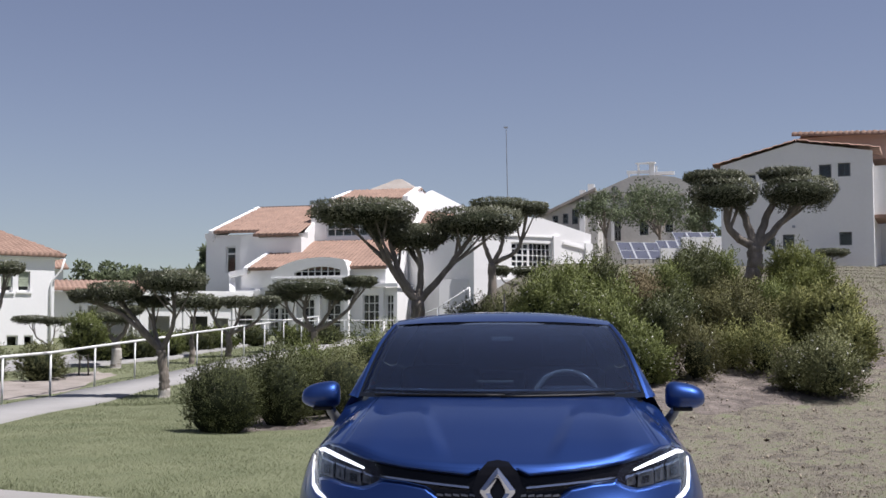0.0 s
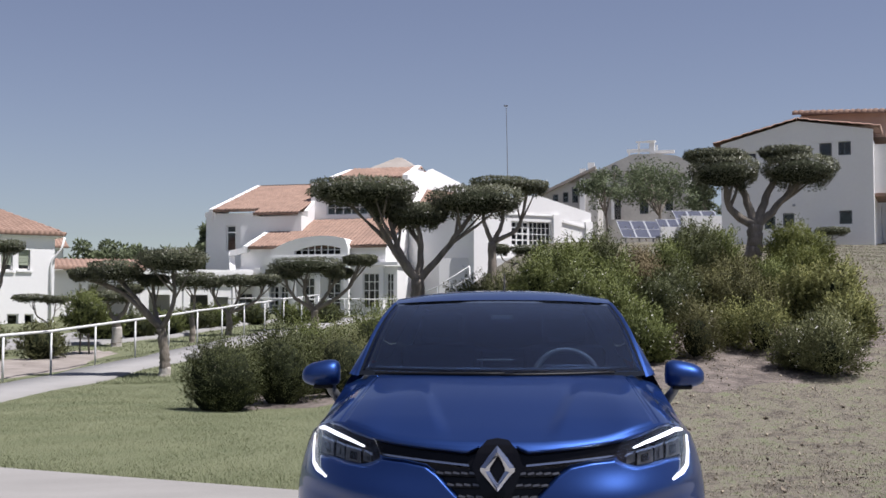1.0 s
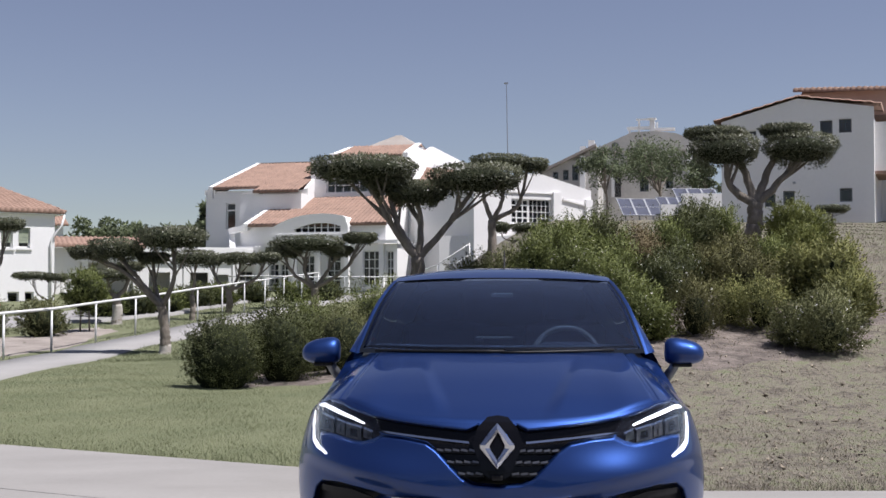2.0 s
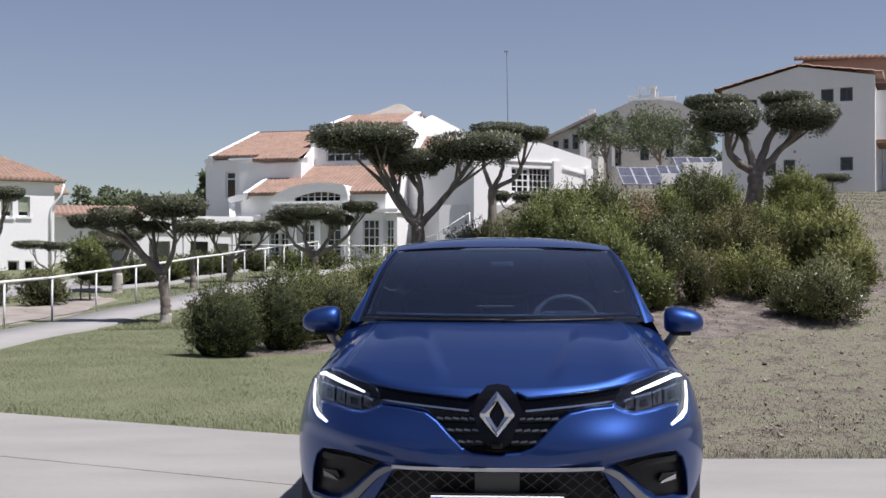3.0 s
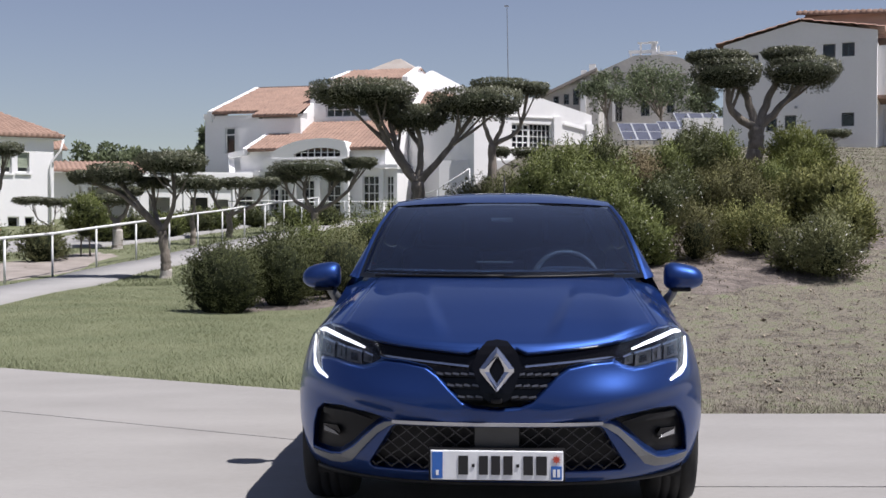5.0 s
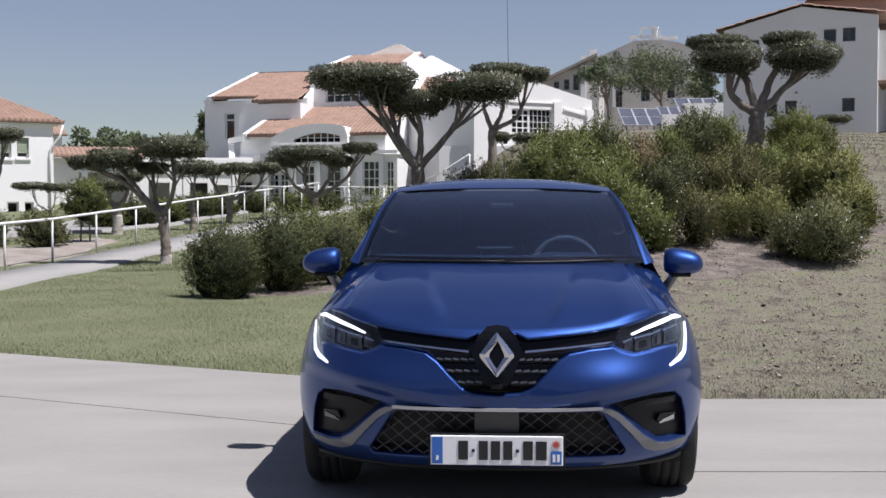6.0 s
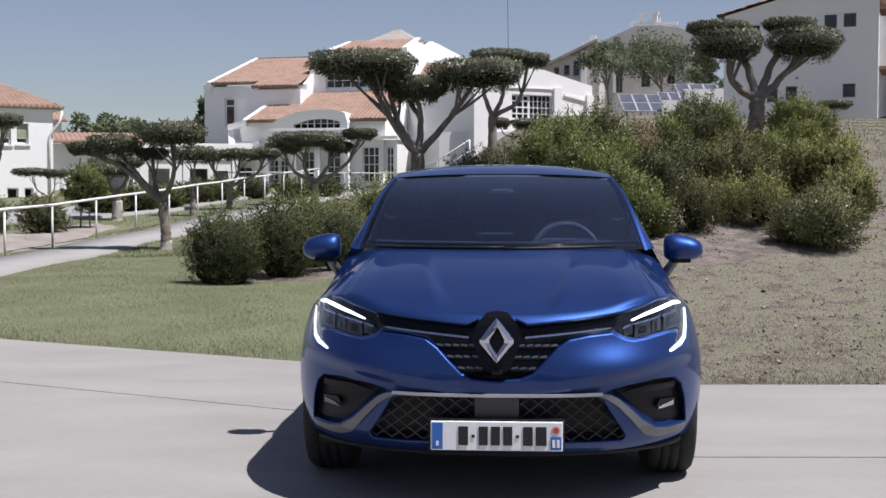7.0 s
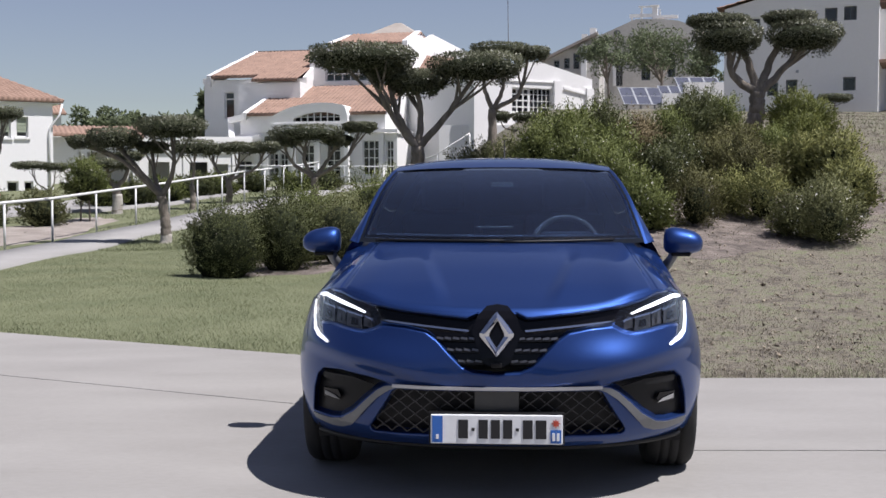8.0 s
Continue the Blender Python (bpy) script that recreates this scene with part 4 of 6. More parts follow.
OLIVE = "cloud-pruned olive tree with flat clipped crowns"
topiary(-5.81, 26.0, [(0.15, 0, 2.38, 0.74, 0.6, 0.25), (-1.07, 0.1, 2.16, 0.56, 0.5, 0.23), (-1.70, 0.2, 2.11, 0.36, 0.3, 0.12), (-0.34, 0.4, 2.0, 0.32, 0.3, 0.10)],
        (-0.06, 0, 1.0), 0.12, 3, OLIVE, lime=0.20, stems=[(0.2, 0, 1.6), (-0.52, 0.05, 1.5), (-0.9, 0.1, 1.72)])
topiary(-0.52, 24.0, [(-1.02, 0, 3.22, 1.06, 0.85, 0.28), (0.02, 0.15, 2.78, 0.58, 0.5, 0.25), (1.18, 0.1, 3.04, 0.92, 0.72, 0.31), (-0.55, 0.1, 2.98, 0.45, 0.4, 0.26)],
        (0.02, 0, 1.55), 0.155, 7, "large cloud-pruned olive with three broad crowns", leaves=5600, stems=[(-0.40, 0, 2.05), (0.1, 0.1, 2.1), (0.55, 0.05, 2.1), (-0.35, 0.02, 2.15)])
topiary(1.16, 31.5, [(0.28, 0, 2.90, 0.76, 0.6, 0.21), (0.99, 0.1, 2.84, 0.55, 0.42, 0.18), (-0.15, 0.1, 2.62, 0.42, 0.4, 0.22)],
        (0.08, 0, 1.45), 0.13, 11, OLIVE, stems=[(0.35, 0, 2.0), (0.75, 0.05, 1.85), (-0.12, 0, 2.0)])
topiary(6.97, 28.2, [(-0.56, 0, 2.11, 0.80, 0.64, 0.38), (1.18, 0, 2.16, 0.84, 0.66, 0.38), (-0.7, 0.3, 2.54, 0.72, 0.56, 0.17), (0.92, 0.3, 2.61, 0.60, 0.46, 0.17)],
        (0.12, 0, 0.95), 0.21, 15, "dark cloud-pruned olive with paired stepped crowns", leaves=5200, stems=[(-0.45, 0, 1.35), (0.6, 0, 1.35), (-0.1, 0.2, 1.75), (0.5, 0.2, 1.75)])
topiary(-5.0, 48, [(-0.2, 0, 2.46, 1.45, 0.95, 0.34), (-1.15, 0, 2.16, 0.7, 0.52, 0.2), (1.8, 0.2, 2.72, 0.66, 0.5, 0.19), (0.95, 0.2, 2.2, 0.56, 0.44, 0.19)],
        (0.05, 0, 0.8), 0.17, 19, OLIVE, leaf=0.09, stems=[(-0.35, 0, 1.5), (-0.8, 0, 1.4), (1.3, 0.1, 1.6), (0.5, 0.1, 1.4)])
topiary(-7.58, 44, [(0.42, 0, 1.92, 0.78, 0.6, 0.18), (1.32, 0.1, 1.94, 0.5, 0.4, 0.17), (-0.6, 0.1, 1.85, 0.35, 0.3, 0.14)], (0.0, 0, 0.8), 0.13, 23, OLIVE, leaf=0.09, leaves=2200)
topiary(-8.07, 40, [(0.11, 0, 1.97, 0.74, 0.58, 0.25)], (0.0, 0, 0.8), 0.10, 27, OLIVE, leaf=0.085, leaves=2200)
topiary(-9.97, 38, [(-0.27, 0, 1.50, 0.84, 0.66, 0.15), (0.4, 0.1, 1.75, 0.4, 0.3, 0.12)], (0.0, 0, 0.85), 0.16, 31, OLIVE, leaf=0.08, leaves=2200, lime=0.6)
topiary(-13.88, 44, [(-0.67, 0, 1.33, 0.66, 0.53, 0.12), (0.17, 0.1, 1.27, 0.46, 0.35, 0.12)], (0.0, 0, 0.45), 0.06, 35, "young olive clipped to two thin discs", leaves=1500, leaf=0.08)
topiary(-12.3, 34, [(0.3, 0, 2.92, 0.55, 0.42, 0.19)], (0.0, 0, 1.4), 0.12, 37, OLIVE, leaves=2200)
topiary(2.53, 46, [(-0.43, 0, 0.62, 0.36, 0.3, 0.19), (0.57, 0.1, 0.60, 0.59, 0.47, 0.18)], (0.1, 0, 0.15), 0.06, 39, "small clipped olive with cup-shaped crowns", leaves=1500, leaf=0.08)
topiary(16.26, 52, [(0.06, 0, 0.60, 0.71, 0.57, 0.17)], (0.0, 0, 0.2), 0.07, 41, "low table-topped clipped tree by the house wall", leaves=2000, leaf=0.08)

# shrubs by the lawn
bush(-3.08, 17.5, 0.56, 0.55, 1.05, SHRUB_DARK, 51, "dense rounded evergreen shrub on the lawn", 900, 10, 0.036, 0.11, 0.04, core=0.78)
bush(-2.38, 18.4, 0.52, 0.5, 1.14, SHRUB_DARK, 52, "dark upright evergreen shrub", 700, 11, 0.045, 0.24, 0.06)
bush(-2.2, 20.4, 0.56, 0.55, 1.24, SHRUB, 53, "loose leafy green garden shrub", 600, 10, 0.045, 0.22)
bush(-1.55, 19.2, 0.54, 0.55, 1.10, SHRUB_GREY, 54, "dusty green shrub with twiggy growth", 650, 9, 0.035, 0.18)
bush(-1.25, 22.3, 0.64, 0.55, 1.36, SHRUB, 55, "loose leafy green garden shrub", 600, 10, 0.05, 0.25)
bush(-2.6, 23.5, 0.5, 0.5, 1.0, SHRUB_GREY, 56, "dusty green shrub with twiggy growth", 500, 9, 0.045, 0.2)


def bank(rows, seed, mat, label, **kw):
    for i, (x, y, r, top) in enumerate(rows):
        bush(x, y, r * 0.9, r * 0.85, top - ground_z(x, y), mat, seed + i, label, **kw)


bank([(0.6, 24.5, 0.5, 1.95), (1.15, 24.2, 0.5, 2.05), (1.7, 23.6, 0.42, 2.1)], 60, SHRUB_GREY, "grey-green feathery shrub behind the car", shoots=420, leaf=0.06, shoot=0.30)
bank([(2.0, 22.0, 0.36, 2.55), (1.62, 21.5, 0.30, 2.26), (2.42, 22.5, 0.32, 2.55)], 64, SHRUB, "tall upright green shrub on the bank", shoots=520, per=11, leaf=0.062, shoot=0.30, flowers=18)
bank([(2.92, 23.0, 0.38, 2.74)], 67, SHRUB_DARK, "tall upright dark green shrub on the bank", shoots=520, per=11, leaf=0.06, shoot=0.32)
bank([(2.85, 21.0, 0.46, 2.2), (2.2, 20.3, 0.46, 2.08), (2.44, 19.5, 0.42, 1.84)], 68, SHRUB, "rounded green shrub with white flowers", shoots=520, per=10, leaf=0.06, shoot=0.24, flowers=60)
bank([(2.72, 18.5, 0.38, 1.58), (2.86, 17.7, 0.34, 1.24)], 71, SHRUB, "low bright green shrub with white flowers", shoots=480, per=10, leaf=0.058, shoot=0.22, flowers=50)
bank([(3.53, 22.6, 0.38, 2.52), (3.45, 21.6, 0.34, 2.2)], 73, SHRUB_DRY, "sparse brownish shrub on the bank", shoots=380, leaf=0.055, shoot=0.26)
bank([(5.09, 25.0, 0.40, 3.12), (4.72, 24.6, 0.32, 2.85)], 75, SHRUB_DARK, "dark upright shrub below the olive", shoots=560, per=11, leaf=0.06, shoot=0.3)
bank([(5.74, 25.6, 0.34, 2.98), (4.28, 24.0, 0.36, 2.62), (6.1, 23.4, 0.40, 2.22)], 77, SHRUB, "green shrub on the upper bank", shoots=480, per=10, leaf=0.062, shoot=0.27, flowers=10)
bank([(7.5, 27.0, 0.42, 3.2), (7.82, 26.3, 0.34, 2.95), (7.2, 25.2, 0.46, 2.55)], 81, SHRUB_LIME, "bright yellow-green shrub beside the olive", shoots=560, per=10, leaf=0.066, shoot=0.28)
bank([(3.92, 21.0, 0.42, 2.06), (3.45, 20.0, 0.36, 1.86)], 85, SHRUB_DARK, "dark shrub with scattered white flowers", shoots=480, per=9, leaf=0.055, shoot=0.24, flowers=60)
bank([(5.17, 22.4, 0.50, 2.28), (5.02, 20.4, 0.44, 1.84), (4.55, 21.4, 0.36, 2.0)], 88, SHRUB_OLIVE, "olive-green twiggy shrub on the bank", shoots=480, per=10, leaf=0.058, shoot=0.26)
bank([(6.45, 20.5, 0.44, 2.08), (6.0, 20.8, 0.36, 2.0), (6.2, 19.0, 0.32, 1.5)], 92, SHRUB_GOLD, "pale yellow-green shrub on the dry bank", shoots=480, per=10, leaf=0.072, shoot=0.26)
bank([(4.75, 18.5, 0.38, 1.48), (4.35, 18.9, 0.26, 1.42)], 95, SHRUB_GOLD, "yellowing low shrub on bare soil", shoots=300, leaf=0.048, shoot=0.24, core=0.5)
bank([(3.68, 18.1, 0.38, 1.5)], 97, SHRUB_OLIVE, "twiggy brown-green shrub on bare soil", shoots=420, leaf=0.042, shoot=0.22, core=0.55, flowers=12)
bank([(5.28, 17.0, 0.44, 1.18), (4.95, 17.4, 0.30, 1.06), (5.5, 18.0, 0.36, 1.28)], 98, SHRUB_GREY, "wide grey-green shrub with white flowers", shoots=460, leaf=0.048, shoot=0.24, flowers=50, core=0.55)

# planting by the west path
bush(-11.6, 31, 0.7, 0.6, 1.05, SHRUB_DARK, 100, "rose shrub with a red bloom", 420, 9, 0.07, 0.22, flowers=6, petal=PETAL_RED)
bush(-10.3, 32, 0.6, 0.6, 0.95, SHRUB_GREY, 101, "low mixed green garden shrub", 380, 9, 0.07, 0.2)
rose = bush(-9.62, 33.5, 0.52, 0.5, 1.05, SHRUB, 102, "leafy standard rose on a stake with pale flowers", 380, 10, 0.075, 0.22, flowers=30, foot=ground_z(-9.62, 33.5) + 0.62)
for dx in (-0.14, 0.12):
    stake = bmesh.new()
    tube(stake, [(dx, 0, -0.7), (dx * 0.8, 0, 0.0), (dx * 0.5, 0, 0.5)], [0.025, 0.022, 0.018], 7)
    part("stake", stake, BARK, rose, smooth=True)
bush(-12.2, 27.0, 0.8, 0.7, 0.95, SHRUB_DARK, 103, "low mixed green garden shrub", 420, 9, 0.07, 0.22)
for i, (x, y) in enumerate([(-11.3, 41.5), (-10.5, 42.4), (-10.0, 45.0), (-9.6, 48.0), (-9.1, 50.5), (-8.2, 53.5), (-6.6, 54.5), (-5.2, 55)]):
    bush(x, y, 0.75, 0.6, 0.85, SHRUB_DARK if i % 2 else SHRUB, 110 + i, "low hedge shrub by the villa", 260, 9, 0.10, 0.22)

# trees further off
for i, (x, y, hgt, r) in enumerate([(-38.5, 140, 9.2, 3.6), (-34.5, 138, 8.6, 2.2), (-32.3, 142, 8.3, 2.8), (-28.3, 145, 9.0, 3.3), (-17.2, 95, 8.2, 1.6), (-42.5, 150, 8.5, 4.0)]):
    broad_tree(x, y, hgt - 1.5, r, hgt * 0.62, FAR_LEAF, 130 + i, "rounded dark green tree far behind the gardens", 22, 150, 0.55)
broad_tree(13.6, 78, 6.1, 2.7, 3.4, FAR_LEAF, 140, "airy green tree with bare lower limbs", 46, 150, 0.18, trunk=0.14)
broad_tree(9.7, 74, 5.2, 1.5, 2.9, FAR_LEAF, 141, "slender grey-green tree by the wall", 20, 140, 0.18, trunk=0.10)
broad_tree(16.6, 79, 4.9, 1.2, 2.6, FAR_LEAF, 142, "airy green tree behind the wall", 20, 140, 0.2, trunk=0.10)

# unseen hedge added behind the camera, to darken the car's reflections
hedge = bush(-9.0, -9.0, 1.7, 1.1, 2.6, SHRUB_DARK, 170, "tall dark hedge shrub added out of view", 900, 8, 0.12, 0.3, core=0.85)
for i in range(1, 7):
    copy_thing(hedge, pose(-9.0 + 3.0 * i, -9.0 - 0.4 * (i % 2), ground_z(-9.0 + 3.0 * i, -9.0), 0, 0, 50 * i))


# ---- car ----
def paint_material():
    m = bpy.data.materials.new("blue_metallic_paint")
    m.use_nodes = True
    n, l = m.node_tree.nodes, m.node_tree.links
    p = n["Principled BSDF"]
    flake = n.new("ShaderNodeTexNoise")
    flake.inputs["Scale"].default_value = 900
    ramp = n.new("ShaderNodeValToRGB")
    ramp.color_ramp.elements[0].color, ramp.color_ramp.elements[1].color = (0.013, 0.032, 0.120, 1), (0.021, 0.054, 0.192, 1)
    geo = n.new("ShaderNodeNewGeometry")
    l.new(geo.outputs["Position"], flake.inputs["Vector"])
    l.new(flake.outputs[0], ramp.inputs[0])
    l.new(ramp.outputs[0], p.inputs["Base Color"])
    p.inputs["Metallic"].default_value, p.inputs["Roughness"].default_value = 0.80, 0.42
    p.inputs["Specular IOR Level"].default_value = 0.25
    p.inputs["Coat Weight"].default_value, p.inputs["Coat Roughness"].default_value = 0.7, 0.02
    p.inputs["Specular Tint"].default_value = (0.45, 0.6, 1.0, 1)
    return m


def glow_material(name, strength):
    m = bpy.data.materials.new(name)
    m.use_nodes = True
    p = m.node_tree.nodes["Principled BSDF"]
    p.inputs["Base Color"].default_value = (0.8, 0.82, 0.85, 1)
    p.inputs["Emission Color"].default_value = (0.95, 0.97, 1.0, 1)
    p.inputs["Emission Strength"].default_value = strength
    return m


PAINT = paint_material()
CHROME = material("satin_chrome", (0.62, 0.63, 0.66), 0.16, (0.5, 0.51, 0.54), metal=1.0, scale=6)
SILVER = material("silver_trim", (0.19, 0.195, 0.205), 0.4, (0.16, 0.165, 0.17), metal=0.6, scale=6)
LAMP_GREY = material("lamp_reflector", (0.15, 0.145, 0.14), 0.28, (0.035, 0.034, 0.033), metal=0.9, scale=40)
SLAT_GREY = material("dark_slat_metal", (0.20, 0.20, 0.21), 0.3, (0.13, 0.13, 0.14), metal=0.8)
BLACK = material("black_plastic", (0.008, 0.008, 0.009), 0.5, (0.005, 0.005, 0.006), scale=8, spec=0.25)
GLOSS_BLACK = material("gloss_black", (0.004, 0.004, 0.005), 0.14, (0.003, 0.003, 0.004), scale=8, spec=0.22)
RUBBER = material("tyre_rubber", (0.022, 0.022, 0.022), 0.85, (0.014, 0.014, 0.014), scale=9, bump=0.002)
CABIN = material("dark_cabin", (0.010, 0.013, 0.020), 0.9, (0.007, 0.009, 0.014), scale=5, spec=0.05)
GREY_CABIN = material("grey_cabin_trim", (0.055, 0.058, 0.064), 0.8, (0.04, 0.042, 0.046), scale=5, spec=0.1)
PLATE_WHITE = material("plate_white", (0.74, 0.75, 0.76), 0.35, (0.66, 0.67, 0.68), scale=5)
PLATE_BLUE = material("plate_blue", (0.03, 0.13, 0.45), 0.35, (0.025, 0.11, 0.38), scale=5)
PLATE_INK = material("plate_black", (0.01, 0.01, 0.012), 0.4, (0.008, 0.008, 0.01), scale=5)
PLATE_RED = material("plate_red", (0.45, 0.06, 0.03), 0.4, (0.38, 0.05, 0.03), scale=5)
DRL = glow_material("daylight_lamp", 0.9)
LENS = glass_material("clear_lens", (0.95, 0.96, 0.97))
LENS.node_tree.nodes["Principled BSDF"].inputs["IOR"].default_value = 1.22
WINDSCREEN = glass_material("tinted_windscreen", (0.36, 0.50, 0.70))
WINDSCREEN.node_tree.nodes["Principled BSDF"].inputs["IOR"].default_value = 1.8
DARK_GLASS = material("dark_tinted_glass", (0.008, 0.009, 0.011), 0.04, (0.006, 0.007, 0.009), coat=0.5)
TAIL_RED = material("red_lamp", (0.35, 0.01, 0.012), 0.15, (0.25, 0.008, 0.01), coat=0.8)


HALF, SILL = 0.905, 0.230
nose_profile = curve((0, 0.085), (0.06, 0.05), (0.16, 0.018), (0.3, 0.006), (0.48, 0.0), (0.62, 0.0), (0.82, 0.018), (0.94, 0.04), (1.0, 0.062))
spine = curve((-0.1, 0.70), (0.03, 0.762), (0.15, 0.803), (0.3, 0.845), (0.6, 0.918), (0.9, 0.972), (1.12, 1.005), (1.5, 1.035), (1.8, 1.05))
waist = curve((0.2, 0.965), (0.3, 0.985), (0.42, 1.0), (0.55, 0.998), (0.68, 0.972), (0.76, 0.945), (0.84, 0.915), (0.92, 0.875), (1.0, 0.84), (1.1, 0.80))


def soft_step(v):
    v = np.clip(v, 0, 1)
    return v * v * (3 - 2 * v)


def sweep(x):
    return 0.85 * (1 - np.sqrt(np.maximum(0, 1 - (x / (HALF + 0.006)) ** 2))) ** 1.2


def upper_z(x, y):
    """Height of bonnet and wings over the plan."""
    a = np.abs(x)
    z = spine(y) - 0.030 * (a / 0.74) ** 2.2
    ridge = 0.20 + 0.27 * y / 1.1
    z = z + 0.019 * soft_step((a - ridge + 0.05) / 0.09) * soft_step((y - 0.05) / 0.3) * (1 - soft_step((y - 0.30) / 0.80))
    z = z + 0.010 * np.exp(-((a - 0.60) / 0.10) ** 2) * (1 - soft_step((y - 0.35) / 0.8))
    fall = 0.15 - 0.11 * soft_step((y - 1.08) / 0.34)
    return z - fall * np.clip((a - 0.70) / (HALF - 0.70), 0, 1) ** 2


def nose_top(x):
    return upper_z(x, sweep(x) + 0.062)


GRILLE = [(0, 0.800), (0.05, 0.793), (0.085, 0.768), (0.12, 0.753), (0.28, 0.768), (0.40, 0.780), (0.54, 0.800), (0.50, 0.725), (0.455, 0.710), (0.372, 0.705), (0.286, 0.689),
          (0.24, 0.658), (0.184, 0.599), (0.14, 0.556), (0.095, 0.536), (0, 0.528)]
INTAKE = [(0, 0.468), (0.405, 0.466), (0.424, 0.454), (0.520, 0.300), (0.518, 0.284), (0.503, 0.272), (0, 0.280)]
POCKET = [(0.80, 0.305), (0.785, 0.42), (0.765, 0.485), (0.731, 0.517), (0.648, 0.522), (0.51, 0.505), (0.41, 0.483), (0.45, 0.474), (0.483, 0.457), (0.538, 0.408),
          (0.59, 0.356), (0.65, 0.314), (0.70, 0.304)]
LAMP = [(0.795, 0.812), (0.735, 0.843), (0.66, 0.836), (0.60, 0.817), (0.502, 0.794), (0.455, 0.714), (0.50, 0.690), (0.545, 0.677), (0.62, 0.684), (0.70, 0.695),
        (0.745, 0.690), (0.735, 0.656), (0.695, 0.632), (0.708, 0.618), (0.768, 0.636), (0.797, 0.660), (0.812, 0.712), (0.822, 0.778)]


def mirrored(poly):
    return [(-x, z) for x, z in poly]


def whole(poly):
    """A half outline from the middle line round to the middle line, closed on the other side."""
    return poly + [(-x, z) for x, z in poly[::-1] if x > 1e-6]


def inside_depth(poly, x, z):
    """Distance inside an outline; negative outside."""
    x, z = np.asarray(x, float), np.asarray(z, float)
    best = np.full(x.shape, 1e9)
    ins = np.zeros(x.shape, bool)
    for (ax, az), (bx, bz) in zip(poly, poly[1:] + poly[:1]):
        dx, dz = bx - ax, bz - az
        t = np.clip(((x - ax) * dx + (z - az) * dz) / (dx * dx + dz * dz + 1e-12), 0, 1)
        best = np.minimum(best, np.hypot(x - ax - t * dx, z - az - t * dz))
        ins ^= ((az > z) != (bz > z)) & (x < (bx - ax) * (z - az) / (bz - az + 1e-12) + ax)
    return np.where(ins, best, -best)


RECESSES = [(whole(GRILLE), 0.045), (whole(INTAKE), 0.075), (POCKET, 0.07), (mirrored(POCKET), 0.07), (LAMP, 0.04), (mirrored(LAMP), 0.04)]


def nose_y(x, z, sunk=False):
    """Depth of the front skin at a place seen from ahead."""
    x, z = np.asarray(x, float), np.asarray(z, float)
    w = waist(z)
    b = np.clip(x / w, -HALF, HALF)
    top = nose_top(b)
    v = (z - SILL) / (top - SILL)
    y = sweep(b) + nose_profile(np.clip(v, 0, 1)) + np.maximum(0, z - top) * 2.2
    # swelling under the lamps, hollow beside the pockets
    y = y - 0.050 * np.exp(-((np.abs(x) - 0.56 - 0.6 * (z - 0.58)) / 0.29) ** 2) * soft_step((0.715 - z) / 0.14) * soft_step((z - 0.495 - 0.16 * (np.abs(x) - 0.45)) / 0.075)
    if sunk:
        y = y + np.maximum.reduce([depth * soft_step(inside_depth(poly, x, z) / 0.018) for poly, depth in RECESSES])
    return y


car = thing("car", "metallic blue compact hatchback car parked on concrete", "car", (0.212, 4.88, 0), -3.3)


def panel(name, poly, mat, parent, out=0.003, step=0.03, thick=0.0, label="", sunk=None):
    """A panel that follows the front skin inside an outline; out: how far it stands proud."""
    bm = bmesh.new()
    f = bm.faces.new([bm.verts.new((x, 0, z)) for x, z in poly])
    xs, zs = [p[0] for p in poly], [p[1] for p in poly]
    for axis, lo, hi in ((0, min(xs), max(xs)), (2, min(zs), max(zs))):
        for k in range(math.floor(lo / step) + 1, math.floor(hi / step) + 1):
            co = [0, 0, 0]
            co[axis] = k * step
            no = [0, 0, 0]
            no[axis] = 1
            bmesh.ops.bisect_plane(bm, geom=list(bm.verts) + list(bm.edges) + list(bm.faces), plane_co=co, plane_no=no)
    if thick:
        r = bmesh.ops.extrude_face_region(bm, geom=list(bm.faces))
        back = {v for v in r["geom"] if isinstance(v, bmesh.types.BMVert)}
    else:
        back = set()
    for v in bm.verts:
        v.co.y = float(nose_y(v.co.x, v.co.z)) - out + (sunk or 0.0) + (thick if v in back else 0)
    bmesh.ops.recalc_face_normals(bm, faces=bm.faces)
    if not thick:
        for f in bm.faces:
            if f.normal.y > 0:
                f.normal_flip()
    return part(name, bm, mat, parent, label, smooth=not thick)


def band(outer, inner):
    return outer + inner[::-1]


